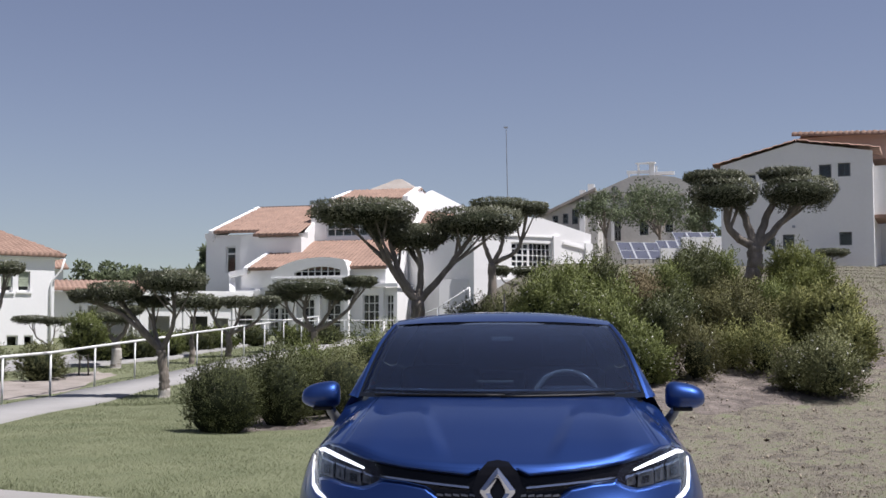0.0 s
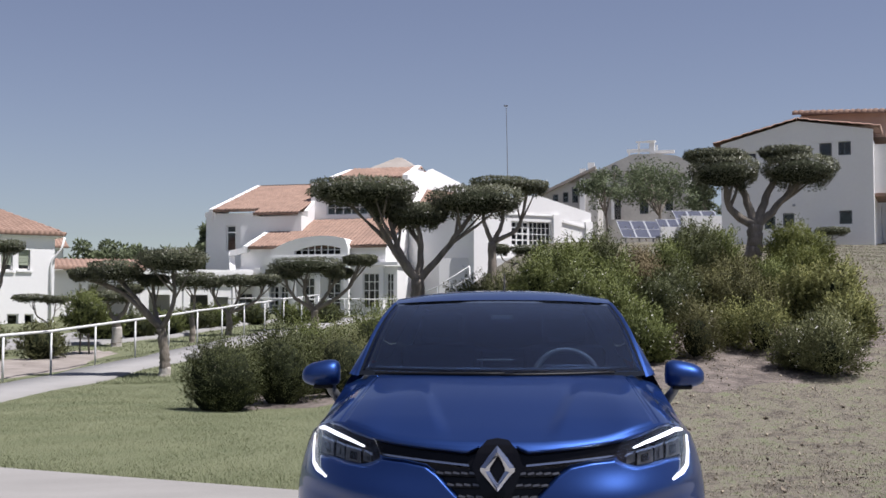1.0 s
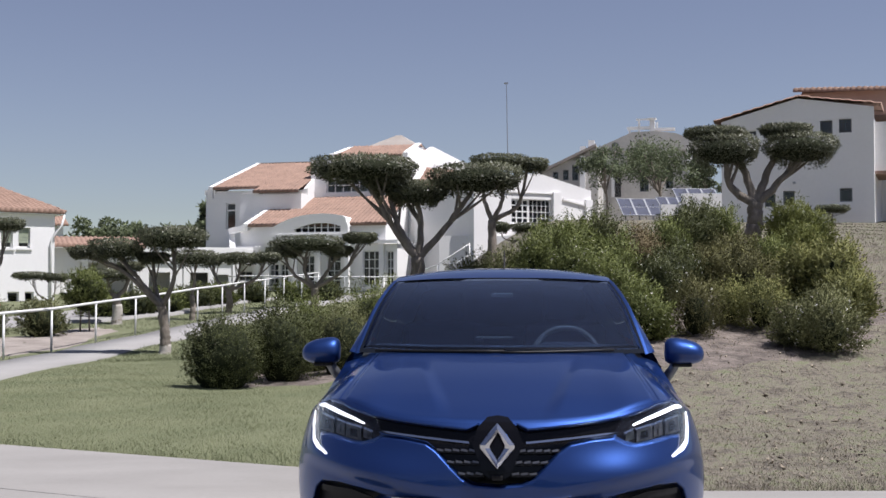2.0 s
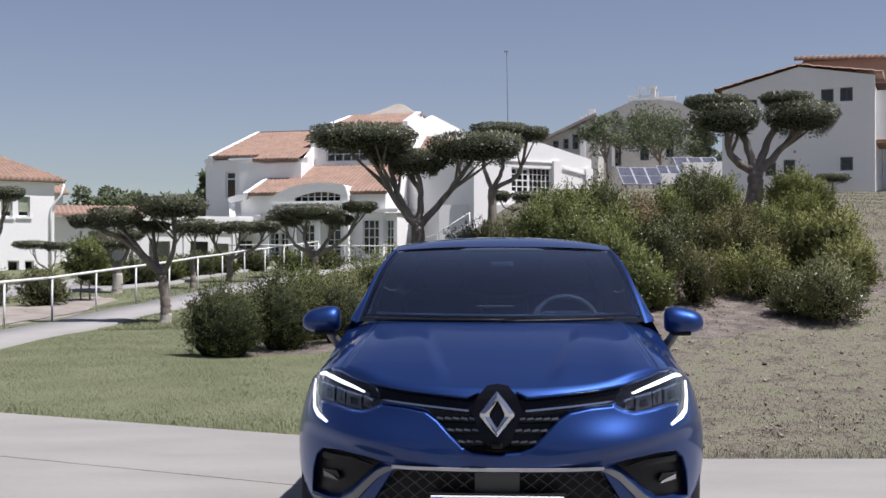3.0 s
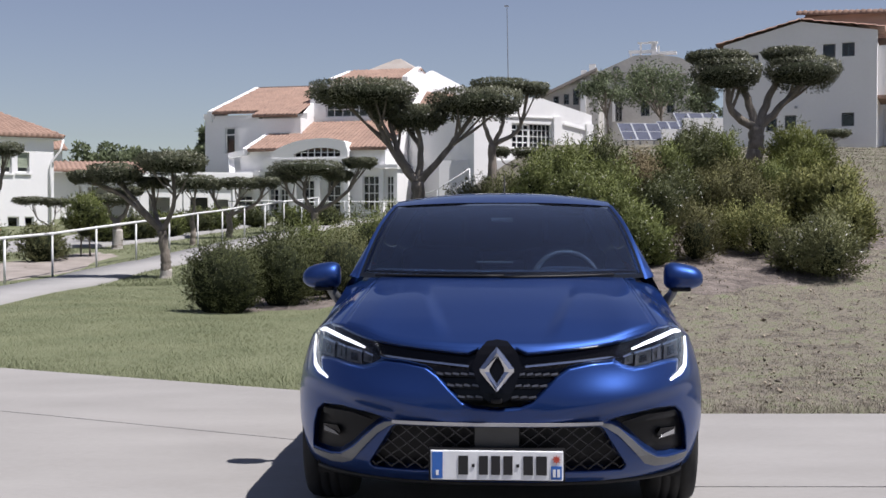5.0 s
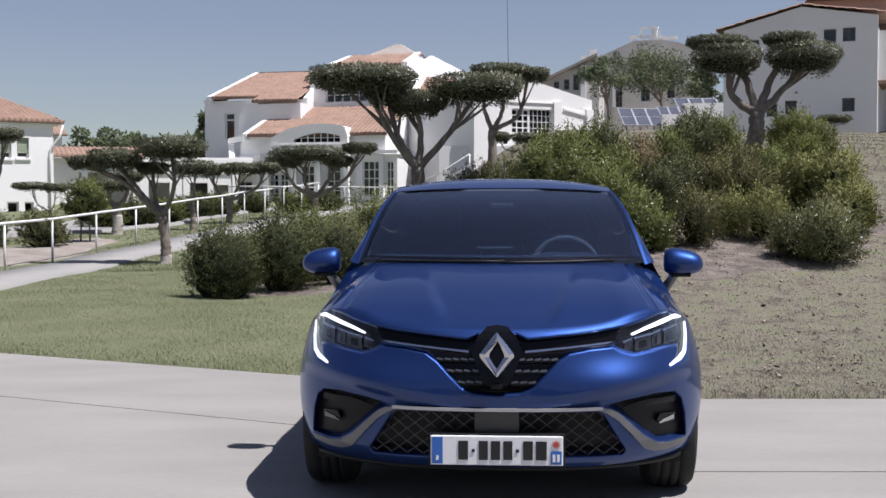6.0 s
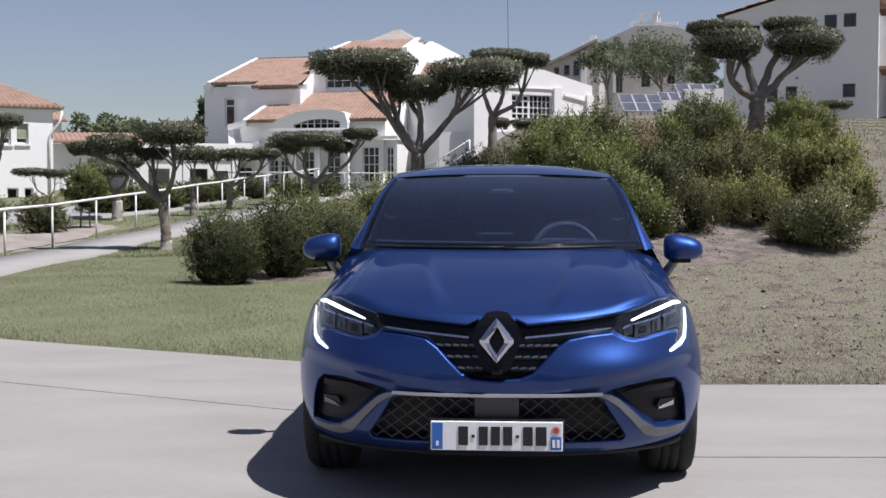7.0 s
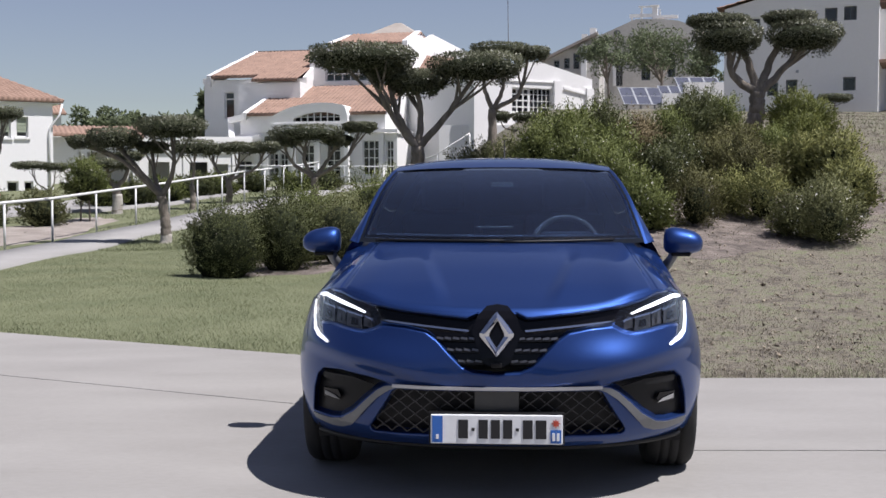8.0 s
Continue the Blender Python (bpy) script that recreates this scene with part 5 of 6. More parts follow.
def build_front():
    cols = np.concatenate([np.linspace(-HALF, -0.80, 40), np.linspace(-0.797, 0.797, 380), np.linspace(0.80, HALF, 40)])
    rows = np.linspace(0, 1, 130)
    g = np.zeros((len(rows), len(cols), 3))
    for j, v in enumerate(rows):
        z = SILL + v * (nose_top(cols) - SILL)
        x = cols * waist(z)
        g[j] = np.stack([x, nose_y(x, z, True), z], 1)
    g[:, 0, 1] = g[:, -1, 1] = sweep(HALF) + nose_profile(rows)
    bumper = part("front_bumper", sheet("front_bumper", g), PAINT, car, "glossy metallic blue front bumper")
    part("lower_lip", panel_strip(0.212, 0.231, 0.02), BLACK, bumper, "black lower lip")
    # wings and scuttle under the bonnet
    t = np.linspace(0, 1, 60)
    g = np.zeros((60, len(cols), 3))
    for j, q in enumerate(t):
        y = sweep(cols) + 0.062
        rear = np.where(np.abs(cols) < 0.76, 1.115 + 0.30 * (cols / 0.735) ** 2, 1.5)
        y = y + (np.minimum(rear, 1.5) - y) * q
        z = upper_z(cols, y) - 0.004 * (np.abs(cols) < 0.73)
        g[j] = np.stack([cols * waist(z), y, z], 1)
    part("wing", sheet("wing", g), PAINT, car)
    # bonnet, a lid a little proud of the wings
    s = np.linspace(-1, 1, 150)
    g = np.zeros((70, 150, 3))
    for j, q in enumerate(np.linspace(0, 1, 70)):
        half = 0.715 + 0.02 * q
        b = s * half
        front = sweep(b) + 0.060
        rear = 1.115 + 0.26 * s ** 2
        y = front + (rear - front) * q
        z = upper_z(b, y) + 0.006
        edge = np.minimum(1, np.minimum((1 - np.abs(s)) * 40, q * 60))
        g[j] = np.stack([b * waist(z), y, z - 0.012 * (1 - edge)], 1)
    part("bonnet", sheet("bonnet", g), PAINT, car, "creased metallic blue bonnet")


def panel_strip(z0, z1, deep):
    xs = np.linspace(-0.78, 0.78, 90)
    rows = []
    for z, dy in ((z1, 0.05), (z1, 0.012), (z0 + 0.008, 0.010), (z0, 0.02), (z0, 0.35)):
        rows.append(np.stack([xs, sweep(xs) + 0.085 + dy, np.full_like(xs, z)], 1))
    return sheet("lower_lip", np.array(rows), flip=True)


build_front()


def build_grille():
    g = panel("upper_grille", whole(GRILLE), GLOSS_BLACK, car, 0.003, 0.03, sunk=0.035, label="gloss black grille between the headlamps")
    for side in (1, -1):
        part_outline = [(0.112, 0.699), (0.440, 0.729), (0.466, 0.736), (0.440, 0.736), (0.112, 0.707)]
        panel("chrome_strip", [(side * x, z) for x, z in part_outline], CHROME, g, 0.004, 0.03, 0.02, "thin chrome strip")
        for k in range(3):
            z = 0.668 - 0.044 * k
            edge = 0.243 - 0.043 * k
            inner = 0.082 - 0.014 * k
            panel("slat", [(side * inner, z - 0.010), (side * edge, z - 0.006), (side * (edge + 0.006), z + 0.004), (side * inner, z)], BLACK, g, 0.0, 0.03, 0.03, sunk=0.012)
            n = max(2, int((edge - inner) / 0.032))
            for i in range(n):
                a = inner + (edge - inner) * (i + 0.12) / n
                b = inner + (edge - inner) * (i + 0.88) / n
                panel("slat_cap", [(side * a, z - 0.001), (side * b, z + 0.002), (side * b, z + 0.010), (side * a, z + 0.006)], SLAT_GREY, g, 0.0, 0.05, 0.006, sunk=0.006)
    panel("badge_plate", whole([(0, 0.802), (0.042, 0.796), (0.078, 0.76), (0.100, 0.70), (0.055, 0.585), (0.03, 0.565), (0, 0.565)]), GLOSS_BLACK, g, 0.010, 0.03, 0.03)
    part("camera_eye", boxes((-0.022, 0.022, -0.016, 0.0, 0.560, 0.582), bevel=0.006), BLACK, g)
    # plain diamond badge
    bm = bmesh.new()
    loops = []
    for hw, hh, y in ((0.070, 0.090, -0.020), (0.067, 0.086, -0.028), (0.047, 0.068, -0.040), (0.029, 0.052, -0.030), (0.026, 0.048, -0.018)):
        loops.append([bm.verts.new(p) for p in ((0, y + 0.012, 0.694 + hh), (hw, y, 0.694 + 0.006), (hw, y, 0.694 - 0.006), (0, y - 0.004, 0.694 - hh), (-hw, y, 0.694 - 0.006), (-hw, y, 0.694 + 0.006))])
    for a, b in zip(loops, loops[1:]):
        for i in range(6):
            bm.faces.new((a[i], a[(i + 1) % 6], b[(i + 1) % 6], b[i]))
    bmesh.ops.recalc_face_normals(bm, faces=bm.faces)
    part("badge", bm, CHROME, g, "plain chrome diamond badge")
    # lower intake with its diamond lattice
    low = panel("lower_intake", whole(INTAKE), BLACK, car, 0.003, 0.03, sunk=0.07, label="black lower air intake")
    poly = whole(INTAKE)
    bm = bmesh.new()
    for sgn in (1, -1):
        for k in range(-26, 27):
            c = k * 0.066
            ts = np.linspace(0, 1, 160)
            z = 0.266 + ts * 0.21
            x = c + sgn * (z - 0.36) * 1.28
            ok = (inside_depth(poly, x, z) > 0.004) & ~((np.abs(x) < 0.092) & (z > 0.35))
            idx = np.where(ok)[0]
            if len(idx) < 8:
                continue
            for run in np.split(idx, np.where(np.diff(idx) > 1)[0] + 1):
                if len(run) < 6:
                    continue
                pts = [(x[i], float(nose_y(x[i], z[i])) + (0.022 if sgn > 0 else 0.026), z[i]) for i in (run[0], run[len(run) // 2], run[-1])]
                tube(bm, pts, [0.0028] * 3, 4)
    part("lattice", bm, material("lattice_grey", (0.05, 0.05, 0.053), 0.3, (0.03, 0.03, 0.033), metal=0.5), low, "diamond lattice of dark bars")
    panel("sensor_cover", [(-0.088, 0.362), (0.088, 0.362), (0.088, 0.464), (-0.088, 0.464)], material("satin_grey_cover", (0.05, 0.05, 0.048), 0.5, (0.042, 0.042, 0.04)), low, 0.0, 0.04, 0.02, sunk=0.012)
    top = [(0, 0.482), (0.40, 0.480), (0.452, 0.472), (0.485, 0.454), (0.538, 0.405), (0.59, 0.353), (0.65, 0.312), (0.70, 0.301), (0.800, 0.300)]
    bottom = [(0, 0.471), (0.405, 0.468), (0.435, 0.457), (0.483, 0.424), (0.538, 0.366), (0.60, 0.292), (0.645, 0.273), (0.70, 0.268), (0.790, 0.276)]
    panel("trim_blade", band(top, bottom), SILVER, low, 0.012, 0.03, 0.03, "silver trim blade")
    panel("trim_blade", mirrored(band(top, bottom)), SILVER, low, 0.012, 0.03, 0.03, "silver trim blade")
    # lighter copy of the silver trim, with the sun on it put into the colour
    strip = [(-0.42, 0.4705), (0.42, 0.4705), (0.42, 0.4835), (-0.42, 0.4835)]
    panel("trim_strip", strip, material("sunlit_strip", (0.50, 0.50, 0.52), 0.35, (0.44, 0.44, 0.46), metal=0.5), low, 0.0145, 0.03, 0.01, "silver strip with its sunlit tone painted in")
    # corner pockets with small lamps
    for sgn in (1, -1):
        pk = panel("corner_pocket", POCKET if sgn > 0 else mirrored(POCKET), BLACK, car, 0.003, 0.03, sunk=0.066, label="black corner pocket")
        out = [(0.74, 0.42), (0.67, 0.425), (0.655, 0.40), (0.675, 0.38), (0.74, 0.385)]
        panel("fog_lamp", out if sgn > 0 else mirrored(out), GLOSS_BLACK, pk, 0.0, 0.03, 0.03, sunk=0.04)
        out = [(0.735, 0.412), (0.685, 0.400), (0.66, 0.384), (0.735, 0.392)]
        # same reflector both sides; the sunward one's brighter light is painted by lighter metal
        panel("fog_reflector", out if sgn > 0 else mirrored(out), CHROME if sgn > 0 else SILVER, pk, 0.0, 0.03, 0.006, sunk=0.034)
        out = [(0.735, 0.495), (0.60, 0.495), (0.50, 0.472), (0.56, 0.468), (0.735, 0.470)]
        panel("pocket_fin", out if sgn > 0 else mirrored(out), BLACK, pk, 0.0, 0.04, 0.02, sunk=0.02)


build_grille()


def build_lamp(sgn):
    def m(poly):
        return [(sgn * x, z) for x, z in poly]
    lamp = panel("headlamp", m(LAMP), GLOSS_BLACK, car, 0.003, 0.03, sunk=0.031, label="sharp headlamp with a lit white claw")
    panel("daylight_bar", m([(0.790, 0.808), (0.745, 0.818), (0.67, 0.803), (0.60, 0.783), (0.540, 0.761), (0.545, 0.756), (0.60, 0.772), (0.665, 0.787), (0.74, 0.803), (0.788, 0.798)]), DRL, lamp, 0.0, 0.04, 0.012, "lit white light bar", sunk=0.006)
    panel("daylight_claw", m([(0.816, 0.775), (0.806, 0.713), (0.792, 0.662), (0.765, 0.640), (0.708, 0.622), (0.704, 0.629), (0.748, 0.651), (0.778, 0.672), (0.791, 0.716), (0.802, 0.776)]), DRL, lamp, 0.0, 0.04, 0.012, "lit white light claw", sunk=0.006)
    for x0, x1, z0, z1, o in ((0.685, 0.755, 0.708, 0.764, 0.014), (0.555, 0.625, 0.692, 0.742, 0.014), (0.632, 0.674, 0.702, 0.752, 0.024), (0.510, 0.548, 0.696, 0.728, 0.026)):
        cell = panel("reflector_cell", m([(x0, z0), (x1, z0 + 0.008), (x1, z1 + 0.008), (x0 + 0.006, z1)]), LAMP_GREY, lamp, 0.0, 0.03, 0.01, sunk=o)
        panel("cell_lens", m([(x0 + 0.016, z0 + 0.012), (x1 - 0.020, z0 + 0.016), (x1 - 0.020, z1 - 0.006), (x0 + 0.020, z1 - 0.010)]), GLOSS_BLACK, lamp, 0.0, 0.03, 0.006, sunk=o - 0.005)
        panel("cell_brow", m([(x0 - 0.004, z1 - 0.002), (x1, z1 + 0.011), (x1, z1 + 0.019), (x0 - 0.004, z1 + 0.006)]), CHROME, lamp, 0.0, 0.03, 0.006, sunk=o - 0.010)
    c = panel("lens_cover", m(LAMP), LENS, lamp, 0.001, 0.03, 0.004)
    c.visible_shadow = False


build_lamp(1)
build_lamp(-1)


def build_plate():
    y = -0.030
    p = part("number_plate", boxes((-0.26, 0.26, y, y + 0.012, 0.250, 0.366), bevel=0.004), PLATE_WHITE, car, "white plate with blue end bands")
    p.location.z = 0.012
    part("plate_holder", boxes((-0.268, 0.268, y + 0.0125, y + 0.05, 0.244, 0.372), bevel=0.004), BLACK, p)
    part("blue_band", boxes((-0.254, -0.212, y - 0.003, y - 0.0005, 0.256, 0.360)), PLATE_BLUE, p)
    part("blue_band", boxes((0.212, 0.254, y - 0.003, y - 0.0005, 0.256, 0.308)), PLATE_BLUE, p)
    part("bar", boxes((-0.238, -0.228, y - 0.006, y - 0.0035, 0.270, 0.288)), PLATE_WHITE, p)
    part("bar", boxes((0.219, 0.230, y - 0.006, y - 0.0035, 0.266, 0.296)), PLATE_WHITE, p)
    part("bar", boxes((0.236, 0.247, y - 0.006, y - 0.0035, 0.266, 0.296)), PLATE_WHITE, p)
    bm = bmesh.new()
    ring = [bm.verts.new((0.233 + (0.019 if i % 2 == 0 else 0.009) * math.cos(math.pi * i / 8), y - 0.003, 0.334 + (0.019 if i % 2 == 0 else 0.009) * math.sin(math.pi * i / 8))) for i in range(16)]
    f = bm.faces.new(ring)
    r = bmesh.ops.extrude_face_region(bm, geom=[f])
    bmesh.ops.translate(bm, vec=(0, 0.002, 0), verts=[v for v in r["geom"] if isinstance(v, bmesh.types.BMVert)])
    bmesh.ops.recalc_face_normals(bm, faces=bm.faces)
    part("red_mark", bm, PLATE_RED, p)
    for x0, x1, tall in ((-0.150, -0.112, 1), (-0.098, -0.086, 0), (-0.070, -0.034, 1), (-0.022, 0.014, 1), (0.026, 0.062, 1), (0.076, 0.088, 0), (0.104, 0.142, 1), (0.154, 0.196, 1)):
        part("bar", boxes((x0, x1, y - 0.003, y - 0.0005, 0.272 if tall else 0.302, 0.346 if tall else 0.314)), PLATE_INK, p)


build_plate()

# ---- cabin ----
roof_z = curve((1.9, 1.365), (1.95, 1.378), (2.15, 1.412), (2.4, 1.435), (2.7, 1.443), (3.2, 1.43), (3.7, 1.385), (3.85, 1.36))
roof_half = curve((1.9, 0.602), (1.96, 0.600), (2.4, 0.592), (3.0, 0.575), (3.7, 0.53), (3.85, 0.52))


def screen_point(s, t):
    """On the windscreen: s across from -1 to 1, t from the scuttle up to the roof."""
    base = np.array((0.735 * s, 1.085 + 0.315 * s * s, 1.000 + 0.002 * s * s))
    top = np.array((0.600 * s, 1.95 + 0.07 * s * s, 1.379 - 0.020 * s * s))
    p = base * (1 - t) + top * t
    bulge = 0.045 * math.sin(math.pi * t)
    return p + np.array((0, -0.35 * bulge, bulge))


def grid_of(f, us, vs):
    return np.array([[f(u, v) for u in us] for v in vs])


def build_cabin():
    glass = part("windscreen", sheet("windscreen", grid_of(screen_point, np.linspace(-0.96, 0.96, 40), np.linspace(0.02, 0.965, 24))), WINDSCREEN, car, "dark tinted windscreen")
    thick = glass.modifiers.new("thickness", "SOLIDIFY")
    thick.thickness, thick.offset = 0.005, -1
    glass.visible_shadow = False
    for a, b in ((-0.972, -0.952), (0.952, 0.972)):
        part("screen_border", sheet("screen_border", grid_of(lambda s, t: screen_point(s, t) + (0, -0.001, 0.003), np.linspace(a, b, 4), np.linspace(0.0, 0.97, 24))), CABIN, glass)
    part("screen_border", sheet("screen_border", grid_of(lambda s, t: screen_point(s, t) + (0, -0.001, 0.003), np.linspace(-0.97, 0.97, 40), np.linspace(-0.02, 0.022, 4))), CABIN, glass)
    part("screen_border", sheet("screen_border", grid_of(lambda s, t: screen_point(s, t) + (0, 0.004, -0.004), np.linspace(-0.9, 0.9, 40), np.linspace(0.955, 0.985, 3))), BLACK, glass)
    for sgn in (1, -1):
        def pillar(u, t):
            s = sgn * (0.972 + 0.026 * min(u, 1))
            p = screen_point(s, t)
            lift = 0.005 * math.sin(min(u, 1) * math.pi * 0.6)
            p = p + (sgn * lift * 0.7, -0.2 * lift, lift)
            if u > 1:
                p = p + (sgn * 0.004 * (u - 1), 0.07 * (u - 1), -0.03 * (u - 1))
            return p
        part("pillar", sheet("pillar", grid_of(pillar, np.linspace(0, 2, 12), np.linspace(-0.03, 1.0, 28)), flip=sgn < 0), PAINT, car)

    def roof(s, y):
        q = y + 0.07 * s * s * (1 - (y - 1.95) / 1.8)
        return np.array((roof_half(y) * s, q, roof_z(y) - 0.045 * abs(s) ** 2.6 * (0.45 + 0.55 * min(1, (y - 1.95) / 0.5))))
    rf = part("roof", sheet("roof", grid_of(roof, np.linspace(-1, 1, 50), np.linspace(1.945, 3.72, 50))), PAINT, car)
    part("spoiler", sheet("spoiler", grid_of(lambda s, k: np.array((0.53 * s, 3.72 + 0.16 * k, 1.385 - 0.03 * abs(s) ** 2.6 - 0.02 * k)), np.linspace(-1, 1, 30), np.linspace(0, 1, 6))), PAINT, car)
    bm = bmesh.new()
    tube(bm, [(0, 3.35, 1.41), (0, 3.40, 1.47), (0, 3.48, 1.58)], [0.012, 0.006, 0.0035], 8)
    part("aerial", bm, BLACK, rf, "short black roof aerial", True)

    # side windows, doors and sills
    def taper(y):
        return 1 - 0.10 * soft_step((y - 3.0) / 1.05) ** 1.5

    def belt(y):
        return 1.0 + 0.03 * (y - 1.4) / 2.0
    for sgn in (1, -1):
        def side_glass(y, k):
            top = np.array((sgn * roof_half(y) * 1.0, y + 0.07 if y < 3.6 else 3.67 + 0.22 * (y - 3.6), roof_z(min(y, 3.75)) - 0.05))
            if y < 2.0:
                e = screen_point(1.0 * sgn, np.clip((y - 1.40) / 0.62, 0, 1))
                top = np.array((e[0], y, e[2] - 0.01))
            low = np.array((sgn * HALF * waist(belt(y)) * taper(y), y, belt(y)))
            return low * (1 - k) + top * k + (sgn * 0.02 * math.sin(math.pi * k), 0, 0)
        for y0, y1 in ((1.66, 2.47), (2.53, 3.30)):
            part("side_window", sheet("side_window", grid_of(side_glass, np.linspace(y0, y1, 24), np.linspace(0, 1, 10)), flip=sgn < 0), DARK_GLASS, car)
        part("door_pillar", sheet("door_pillar", grid_of(side_glass, np.linspace(2.47, 2.53, 4), np.linspace(0, 1, 10)), flip=sgn < 0), BLACK, car)
        part("rear_pillar", sheet("rear_pillar", grid_of(side_glass, np.linspace(3.30, 3.99, 20), np.linspace(0, 1, 10)), flip=sgn < 0), PAINT, car)
        for y0 in (1.47, 2.50, 3.27):
            zs = np.linspace(0.30, float(belt(y0)), 24)
            xs = HALF * waist(zs) * taper(y0) + 0.012 * np.exp(-((zs - 0.72) / 0.03) ** 2) * soft_step((y0 - 1.3) / 0.4) + 0.002
            part("door_gap", sheet("door_gap", np.array([np.stack([sgn * xs, np.full(24, y0 + d), zs], 1) for d in (-0.004, 0.004)]), flip=sgn < 0), BLACK, car)
        part("mirror_sail", sheet("mirror_sail", grid_of(side_glass, np.linspace(1.40, 1.66, 12), np.linspace(-0.10, 1, 12)), flip=sgn < 0), PAINT, car)
        ys = np.linspace(sweep(HALF) + 0.0, 3.98, 190)
        vs = np.linspace(0, 1, 40)
        g = np.zeros((40, 190, 3))
        for i, y in enumerate(ys):
            lead = max(0.0, 1 - (y - ys[0]) / 0.12)
            top = upper_z(HALF, y) if y < 1.5 else None
            top = float(top) if top is not None else 0.0
            bl = belt(y)
            k = soft_step((y - 1.30) / 0.2)
            top = (top if y < 1.5 else bl) * (1 - k) + bl * k
            for j, v in enumerate(vs):
                z = SILL + v * (top - SILL)
                x = HALF * waist(z) * taper(y)
                yy = y + lead * (float(nose_profile(v)))
                for cy in (0.86, 3.44):
                    d = math.hypot(y - cy, z - 0.315)
                    if d < 0.36:
                        x -= 0.10 * (1 if d < 0.345 else (0.36 - d) / 0.015)
                crease = 0.012 * math.exp(-((z - 0.72) / 0.03) ** 2)
                g[j, i] = (sgn * (x + crease * soft_step((y - 1.3) / 0.4)), yy, z)
        sd = part("side_panel", sheet("side_panel", g, flip=sgn > 0), PAINT, car)
        for y0, y1 in ((1.48, 2.5), (2.53, 3.25)):
            bm = boxes((sgn * 0.808 * float(taper(y1 - 0.1)) - 0.014, sgn * 0.808 * float(taper(y1 - 0.1)) + 0.014, y1 - 0.22, y1 - 0.05, 0.87, 0.895), bevel=0.006)
            part("door_handle", bm, PAINT, sd)
        part("sill", boxes((sgn * 0.86 - 0.04, sgn * 0.86 + 0.04, 1.25, 3.05, 0.16, 0.235), bevel=0.02), BLACK, car)
        # door mirror
        g = np.zeros((22, 36, 3))
        for j, th in enumerate(np.linspace(0, math.pi, 22)):
            for i, ph in enumerate(np.linspace(0, 2 * math.pi, 36)):
                ct, st = math.cos(th), math.sin(th)
                u = math.copysign(abs(ct) ** 0.75, ct)
                r = st ** (0.72 if ct > 0 else 0.45)
                a, b = math.cos(ph), math.sin(ph)
                z = 0.086 * r * b * (1.0 if b > 0 else 0.80) * (1 - 0.30 * (u + 1) / 2)
                yy = 0.085 * r * (a if a < 0 else 0.55 * a)
                g[j, i] = (sgn * (0.925 + 0.098 * u), 1.50 + yy, 0.992 + z - 0.010 * (u + 1) / 2)
        mir = part("door_mirror", sheet("door_mirror", g, flip=sgn > 0), PAINT, car, "blue door mirror housing")
        part("mirror_glass", boxes((sgn * 0.925 - 0.075, sgn * 0.925 + 0.075, 1.549, 1.556, 0.945, 1.03), bevel=0.003), CHROME, mir)
        bm = bmesh.new()
        tube(bm, [(sgn * 0.885, 1.50, 0.945), (sgn * 0.868, 1.51, 0.905), (sgn * 0.825, 1.53, 0.845)], [0.026, 0.024, 0.028], 10)
        part("mirror_stalk", bm, SILVER, mir, smooth=True)
        part("mirror_base", boxes((sgn * 0.91 - 0.05, sgn * 0.91 + 0.05, 1.452, 1.53, 0.920, 0.942), bevel=0.009), BLACK, mir)
        g = np.array([[(sgn * (0.53 + 0.28 * k), 3.93 + 0.05 * math.sin(math.pi * k) - 0.12 * k, z) for k in np.linspace(0, 1, 8)] for z in np.linspace(0.80, 0.98, 5)])
        part("tail_lamp", sheet("tail_lamp", g + (0, 0.045, 0), flip=sgn < 0), TAIL_RED, car)

    def tail(s, z):
        k = (z - SILL) / (1.02 - SILL)
        return np.array((HALF * waist(z) * 0.90 * s, 4.05 - 0.07 * abs(s) ** 3 - 0.12 * max(0, k - 0.6), z))
    part("tailgate", sheet("tailgate", grid_of(tail, np.linspace(-1, 1, 30), np.linspace(SILL, 1.03, 20)), flip=True), PAINT, car)
    part("rear_window", sheet("rear_window", grid_of(lambda s, k: np.array(((0.76 - 0.22 * k) * s, 4.0 - 0.25 * k, 1.03 + 0.335 * k)), np.linspace(-1, 1, 20), np.linspace(0, 1, 8)), flip=True), DARK_GLASS, car)
    part("floor_pan", boxes((-0.78, 0.78, 0.45, 3.9, 0.19, 0.26), (-0.45, 0.45, 0.34, 0.45, 0.2, 0.26)), BLACK, car)
    part("scuttle", sheet("scuttle", grid_of(lambda s, k: np.array((0.70 * s, 1.03 + 0.31 * s * s + 0.16 * k, 0.975 + 0.02 * k)), np.linspace(-1, 1, 30), np.linspace(0, 1, 4))), BLACK, car)
    for x0, x1, f in ((-0.62, 0.02, 1), (0.0, 0.55, 1)):
        bm = bmesh.new()
        pts = [np.array((x0 + (x1 - x0) * k, 1.06 + 0.31 * ((x0 + (x1 - x0) * k) / 0.735) ** 2, 1.008 + 0.006 * k)) for k in np.linspace(0, 1, 8)]
        tube(bm, pts, [0.008] * 8, 6)
        part("wiper", bm, BLACK, car, "black wiper", True)
